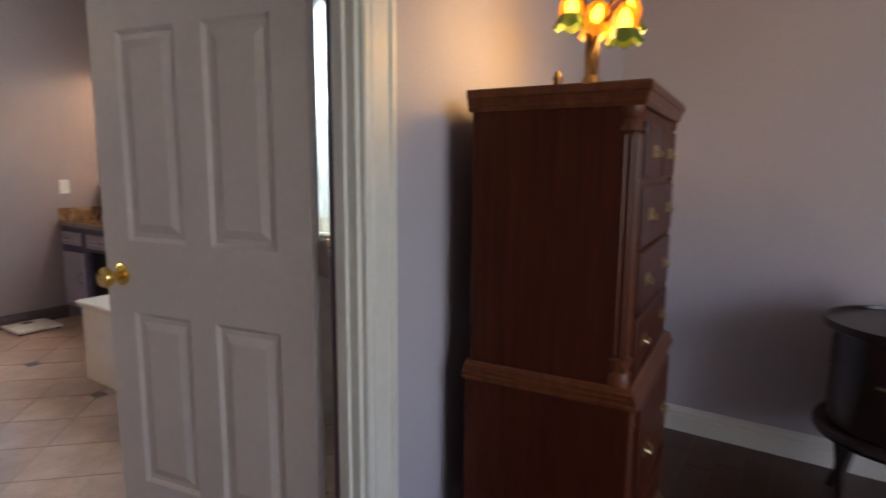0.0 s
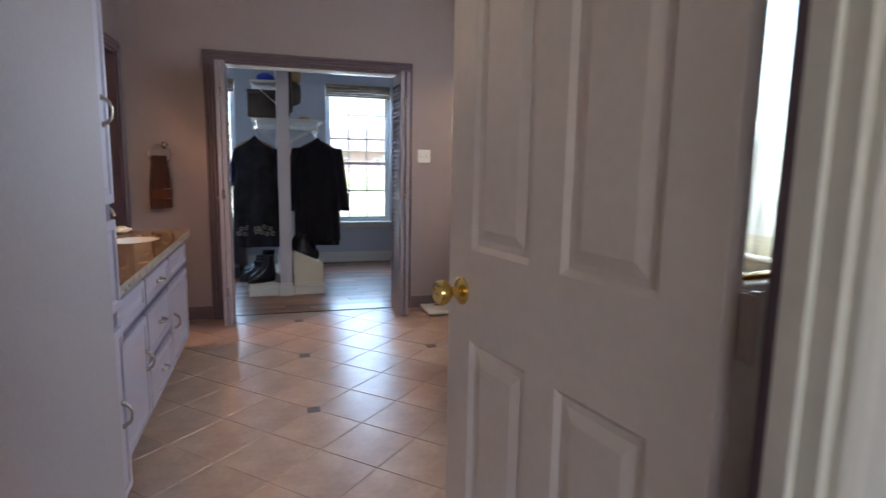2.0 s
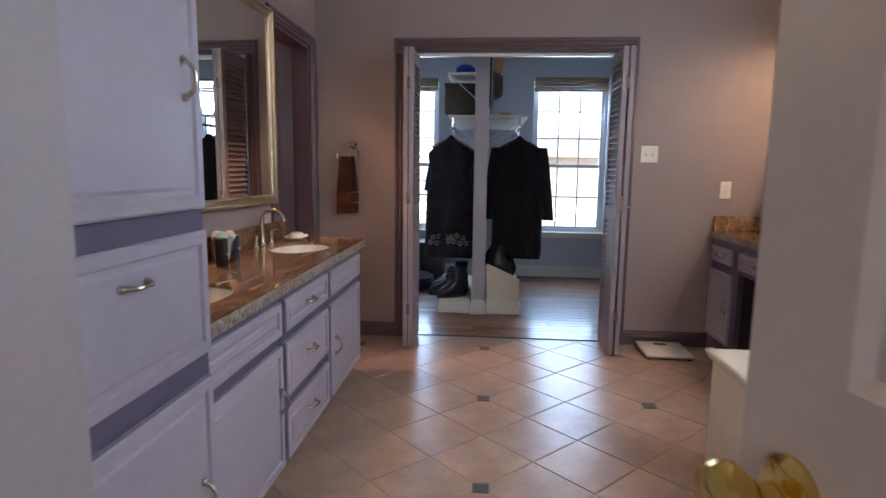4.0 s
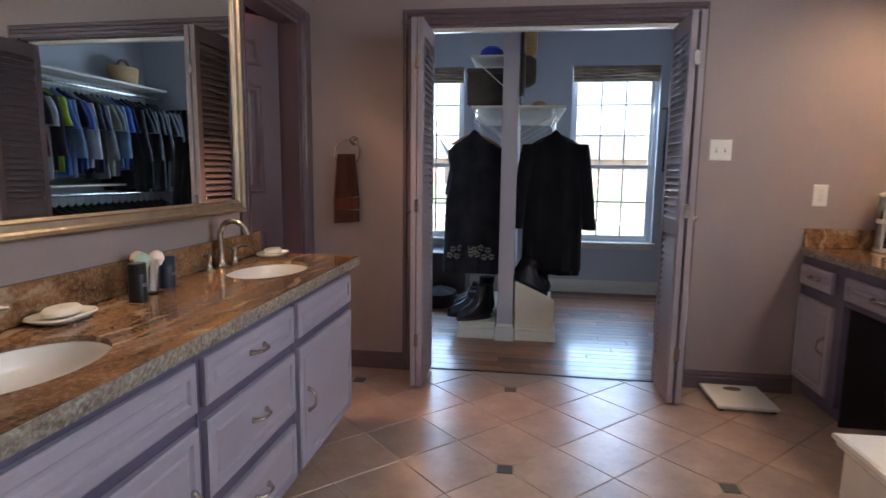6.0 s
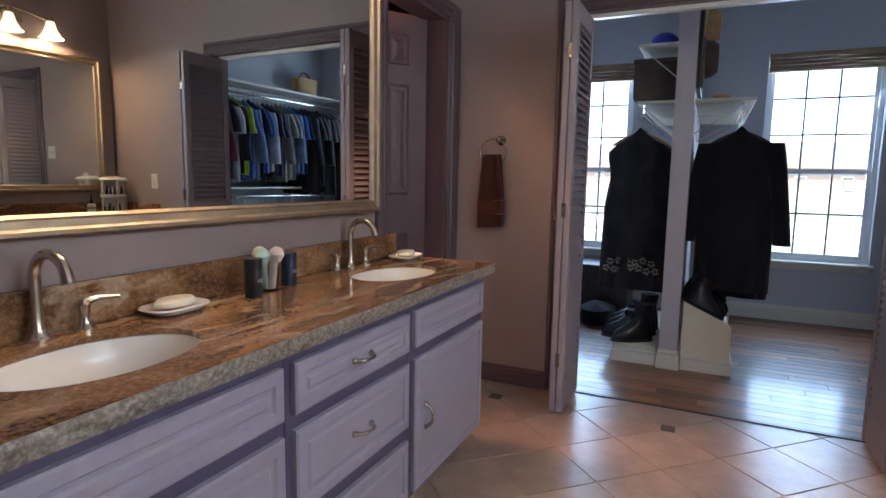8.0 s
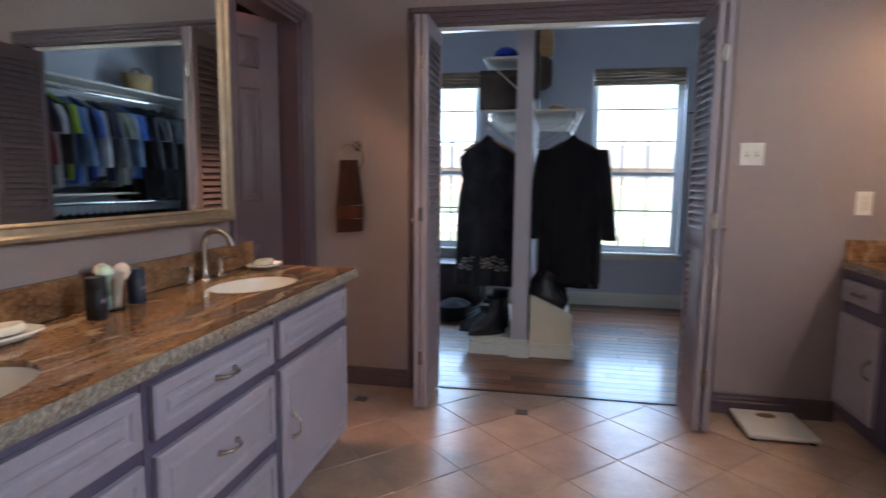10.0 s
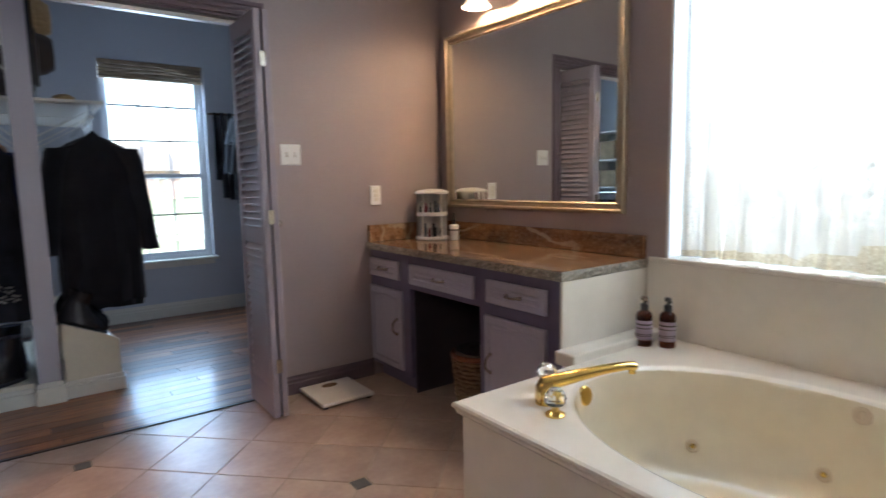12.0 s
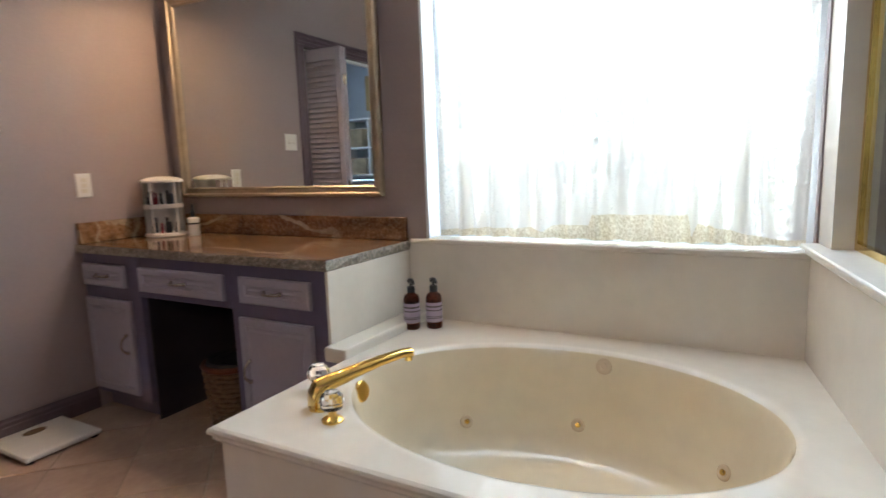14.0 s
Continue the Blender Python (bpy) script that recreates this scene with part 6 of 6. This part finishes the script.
for x in (DXB + 0.03, DXF - 0.03):
    for y in (DYA + 0.03, DYB - 0.03):
        part("foot", lathe(B(), [(0.022, 0), (0.030, 0.01), (0.042, 0.04), (0.036, 0.08), (0.034, 0.10)], (x, y, 0), 16), CHERRY, t, "", True)

t.rotation_euler = (0, 0, radians(5))

# tulip lamp on the dresser
lx, ly = 0.022, 2.00
t = thing("table_lamp", (lx, ly, DH), "bronze tulip lamp with four lit amber glass shades", "table lamp")
part("base", lathe(B(), [(0.001, 0), (0.065, 0), (0.070, 0.006), (0.05, 0.016), (0.026, 0.03), (0.020, 0.05)], (lx, ly, DH), 24), BRONZE, t, "", True)
for a in (0, 90, 180, 270):
    c, s = math.cos(radians(a)), math.sin(radians(a))
    part("stem", tube(B(), [(lx + 0.018 * c, ly + 0.018 * s, DH + 0.02), (lx + 0.012 * s, ly - 0.012 * c, DH + 0.10), (lx + 0.02 * c, ly + 0.02 * s, DH + 0.18)], [0.011, 0.009, 0.008], 8), BRONZE, t, "", True)
for k, (dx, dy, dz) in enumerate(((-0.064, 0.0, 0.275), (0.006, 0.01, 0.245), (0.080, 0.035, 0.255), (0.088, -0.015, 0.216))):
    x, y, z = lx + dx, ly + dy, DH + dz
    part("arm", tube(B(), [(lx, ly, DH + 0.16), (lx + dx * 0.5, ly + dy * 0.5, z - 0.02), (lx + dx * 0.9, ly + dy * 0.9, z + 0.02), (x, y, z + 0.012), (x, y, z)], 0.006, 8), BRONZE, t, "", True)
    n = 32
    prof = [(0.014, 0.0), (0.026, -0.012), (0.033, -0.035), (0.034, -0.062)]
    sh = part("shade", lathe(B(), prof, (x, y, z), n, cap=False), TULIP, t, "lit amber glass tulip shade", True)
    rings = []
    for r, h in ((0.034, -0.060), (0.040, -0.080), (0.047, -0.094)):
        rings.append([(x + (r + 0.004 * math.sin(6 * q) * (r > 0.035)) * math.cos(q), y + (r + 0.004 * math.sin(6 * q) * (r > 0.035)) * math.sin(q), z + h + 0.006 * math.sin(6 * q) * (r > 0.045)) for q in (2 * math.pi * i / n for i in range(n))])
    part("ruffle", strip(B(), rings, True, False), TULIPRIM if k != 1 else TULIP, sh, "green ruffled glass rim" if k != 1 else "", True)
    part("bulb", lathe(B(), [(0.008, -0.01), (0.016, -0.03), (0.018, -0.045), (0.010, -0.06), (0.001, -0.062)], (x, y, z), 12), BULB, sh, "lit bulb", True)
lamp("tulip_light", "POINT", 2.6, (1.0, 0.62, 0.22), Matrix.Translation((lx + 0.02, ly + 0.01, DH + 0.17)), 0.09)
t = thing("ornament", (lx - 0.085, ly - 0.03, DH), "small dark figurine on the dresser", "ornament")
part("figure", lathe(B(), [(0.001, 0), (0.022, 0), (0.020, 0.01), (0.010, 0.025), (0.014, 0.045), (0.008, 0.062), (0.001, 0.068)], (lx - 0.085, ly - 0.03, DH), 14), BRONZE, t, "", True)

# drum table
dx_, dy_ = 0.895, 2.99
t = thing("drum_table", (dx_, dy_, 0), "dark wooden round drum table with curved legs", "side table")
part("tabletop", lathe(B(), [(0.001, 0.735), (0.270, 0.735), (0.285, 0.742), (0.288, 0.755), (0.286, 0.770), (0.276, 0.770), (0.272, 0.758), (0.001, 0.758)], (dx_, dy_, 0), 48), EBONY, t, "", True)
part("drum", lathe(B(), [(0.22, 0.375), (0.245, 0.39), (0.25, 0.45), (0.25, 0.68), (0.245, 0.735)], (dx_, dy_, 0), 48), EBONY, t, "", True)
part("lower_rim", lathe(B(), [(0.25, 0.34), (0.285, 0.345), (0.292, 0.36), (0.285, 0.378), (0.22, 0.38)], (dx_, dy_, 0), 48), EBONY, t, "", True)
for k in range(4):
    a = radians(45 + 90 * k)
    c, s = math.cos(a), math.sin(a)
    part("leg", tube(B(), [(dx_ + 0.24 * c, dy_ + 0.24 * s, 0.35), (dx_ + 0.27 * c, dy_ + 0.27 * s, 0.25), (dx_ + 0.25 * c, dy_ + 0.25 * s, 0.10), (dx_ + 0.285 * c, dy_ + 0.285 * s, 0.0)], [0.024, 0.022, 0.014, 0.017], 12), EBONY, t, "", True)
    b_ = radians(-170 + 55 * k)
    part("pull", lathe(B(), [(0.001, 0), (0.012, 0.002), (0.012, 0.008), (0.001, 0.01)], (dx_ + 0.255 * math.cos(b_), dy_ + 0.255 * math.sin(b_), 0.58), 12), ANTIQUE, t, "brass ring pull", True)
t = thing("gourd_vase", (dx_ + 0.03, dy_ + 0.02, 0.758), "orange ceramic gourd vase on the drum table", "vase")
part("body", lathe(B(), [(0.001, 0), (0.05, 0), (0.075, 0.03), (0.08, 0.06), (0.06, 0.095), (0.03, 0.115), (0.026, 0.14), (0.034, 0.15), (0.001, 0.15)], (dx_ + 0.03, dy_ + 0.02, 0.758), 24), ORANGE, t, "", True)

# ---- Outside ----
bm = B()
bmesh.ops.create_grid(bm, x_segments=2, y_segments=2, size=900, matrix=Matrix.Translation((-400, 0, -0.45)))
wall("ground", bm, GRASS, "green lawn reaching the horizon")
wall("driveway", boxed(-16, -9.5, -60, 60, -0.449, -0.44), ROAD, "pale concrete driveway")
wall("road", boxed(-30, -23, -300, 300, -0.449, -0.43), ROAD, "pale concrete street")
wall("pavement", boxed(-21.5, -20, -300, 300, -0.449, -0.425), ROAD, "pale concrete pavement")


def house(x, y, w, h, label):
    t = thing("house", (x, y, -0.45), label, "house", "houses across the street")
    part("wall", boxed(x - 8, x, y - w / 2, y + w / 2, -0.45, h), BRICK, t)
    part("roof", strip(B(), [[(x + 0.6, q, h), (x - 4, q * 0.8 + y * 0.2, h + 3.2), (x - 8.6, q, h)] for q in (y - w / 2 - 0.6, y + w / 2 + 0.6)]), ROOF, t)
    for k in range(4):
        yy = y - w / 2 + w * (k + 0.5) / 4
        wn_ = part("window", panel(B(), facing("+x", x), yy - 0.6, yy + 0.6, 0.6, 2.1, [(0, 0.08), (0.1, 0.08)], -0.02, True), VINYL, t)
        part("pane", boxed(x + 0.01, x + 0.03, yy - 0.5, yy + 0.5, 0.7, 2.0), PANE, wn_)
    return t


house(-78, 8, 18, 3.0, "low red brick house with grey roof across the street")
house(-80, -20, 20, 3.0, "low red brick house with grey roof across the street")


def tree(x, y, h, seed):
    random.seed(seed)
    t = thing("tree", (x, y, -0.45), "young leafy street tree on the lawn", "tree", "street trees")
    part("trunk", tube(B(), [(x, y, -0.5), (x + 0.05, y, h * 0.3), (x, y + 0.1, h * 0.6), (x + 0.1, y, h * 0.9)], [0.16, 0.12, 0.08, 0.02], 8), BARK, t, "", True)
    for k in range(6):
        a, z = random.uniform(0, 6.28), h * random.uniform(0.35, 0.65)
        part("limb", tube(B(), [(x, y, z), (x + 0.6 * math.cos(a), y + 0.6 * math.sin(a), z + 0.6), (x + 1.2 * math.cos(a), y + 1.2 * math.sin(a), z + 1.4)], [0.06, 0.04, 0.01], 6), BARK, t)
    vs, fs = [], []
    for k in range(2600):
        d = Vector((random.gauss(0, 1), random.gauss(0, 1), random.gauss(0, 1))).normalized() * random.uniform(0.3, 1) ** 0.4
        c = Vector((x + d.x * h * 0.32, y + d.y * h * 0.32, h * 0.72 + d.z * h * 0.30))
        if noise.noise(c * 0.9) < -0.12:
            continue
        u = Vector((random.gauss(0, 1), random.gauss(0, 1), random.gauss(0, 1))).normalized() * 0.12
        w = u.orthogonal().normalized() * 0.06
        b0 = len(vs)
        vs += [c - u, c + w, c + u, c - w]
        fs.append((b0, b0 + 1, b0 + 2, b0 + 3))
    me = bpy.data.meshes.new("crown")
    me.from_pydata([v - BASE[t] for v in vs], [], fs)
    me.materials.append(LEAF)
    ob = new("crown", me)
    ob.parent = t
    tagged(ob, "loose crown of small green leaves", kind="stuff")


tree(-30, -6.4, 3.6, 1)
tree(-19, 9.5, 6.0, 2)

# ---- Floors: tiles and planks ----
tf = wall("floor", boxed(-4.812, EX - 0.002, SY, NY, -0.0119, -0.003), GROUT, "beige diagonal ceramic tile floor with dark inserts")
HS = 0.2205            # half diagonal of a tile
IX, IY = -3.664, 1.050
GAP, CUT = 0.0030, 0.036
FX0, FX1, FY0, FY1 = -4.81, EX - 0.005, SY + 0.002, NY - 0.002


def clip(poly):
    for ax, lim, sg in ((0, FX0, 1), (0, FX1, -1), (1, FY0, 1), (1, FY1, -1)):
        out = []
        for i, p in enumerate(poly):
            q = poly[(i + 1) % len(poly)]
            a, b = sg * (p[ax] - lim), sg * (q[ax] - lim)
            if a >= 0:
                out.append(p)
            if a * b < 0:
                f = a / (a - b)
                out.append((p[0] + f * (q[0] - p[0]), p[1] + f * (q[1] - p[1])))
        poly = out
        if len(poly) < 3:
            return None
    return poly


def slab(poly, z0, z1, ch):
    cx, cy = sum(p[0] for p in poly) / len(poly), sum(p[1] for p in poly) / len(poly)
    loc = [(x - cx, y - cy) for x, y in poly]
    r = max(math.hypot(*p) for p in loc)
    k = 1 - ch / r
    return (cx, cy), strip(B(), [[(x, y, z0) for x, y in loc], [(x, y, z1 - ch) for x, y in loc], [(x * k, y * k, z1) for x, y in loc]])


cache = {}


def lay(name, poly, z1, mat, ch):
    (cx, cy), bm = slab(poly, -0.010, z1, ch)
    key = (name, tuple((round(x - cx, 4), round(y - cy, 4)) for x, y in poly))
    if key in cache:
        bm.free()
    else:
        cache[key] = mesh_of(name, bm, mat)
    ob = new(name, cache[key])
    ob.location = (cx, cy, random.uniform(-0.0004, 0.0004))
    ob.parent = tf


random.seed(3)
for i in range(-8, 18):
    for j in range(-14, 14):
        if (i + j) % 2 == 0:
            continue
        cx, cy = IX + i * HS, IY + j * HS        # tile centres sit between lattice corners
        poly = []
        for (du, dv) in ((1, 0), (0, 1), (-1, 0), (0, -1)):
            vi_, vj_ = i + du, j + dv
            r = HS - GAP * 1.42
            if vi_ % 4 == 0 and vj_ % 4 == 0:
                a = r - CUT
                if du:
                    poly += [(cx + du * a, cy - du * CUT), (cx + du * a, cy + du * CUT)]
                else:
                    poly += [(cx + dv * CUT, cy + dv * a), (cx - dv * CUT, cy + dv * a)]
            else:
                poly.append((cx + du * r, cy + dv * r))
        poly = clip(poly)
        if poly:
            lay("tile", poly, 0.0, TILE, 0.0015)
for i in range(-2, 6):
    for j in range(-3, 5):
        x, y, c = IX + i * 4 * HS, IY + j * 4 * HS, CUT - 0.004
        poly = clip([(x - c, y - c), (x + c, y - c), (x + c, y + c), (x - c, y + c)])
        if poly:
            lay("insert_tile", poly, 0.0, GREY, 0.001)


def planks(name, x0, x1, y0, y1, w, mat, label, seed):
    random.seed(seed)
    fl = wall(name, boxed(x0, x1, y0, y1, -0.0118, -0.006), EBONY, label)
    lengths, meshes = (0.42, 0.66, 0.93, 1.20), {}
    n = int((x1 - x0) / w)
    for i in range(n):
        y = y0 - random.uniform(0, 0.9)
        while y < y1:
            L = random.choice(lengths)
            a, b = max(y, y0), min(y + L, y1)
            if b - a > 0.03:
                key = round(b - a, 3)
                if key not in meshes:
                    meshes[key] = mesh_of("plank", boxed(-w / 2 + 0.0006, w / 2 - 0.0006, -(b - a) / 2 + 0.0006, (b - a) / 2 - 0.0006, -0.0055, 0.0, 0.0012), mat)
                ob = new("plank", meshes[key])
                ob.location = (x0 + (i + 0.5) * w, (a + b) / 2, 0)
                ob.parent = fl
            y += L


planks("floor_closet", CX, -4.826, CS, CN, 0.0868, PLANK, "varied brown hardwood plank floor", 31)
planks("floor_bedroom", BX + 0.003, 2.2, -2.04, 3.37, 0.114, DARKPLANK, "dark brown wood plank floor", 32)
wall("floor_bedroom_edge", boxed(2.2, 3.45, -2.05, 3.37, -0.0118, 0.0), DARKPLANK, "dark brown wood floor")
wall("floor_toilet_room", boxed(-4.8, -2.4, -1.9, SY, -0.0118, -0.001), TILE, "beige tile floor")
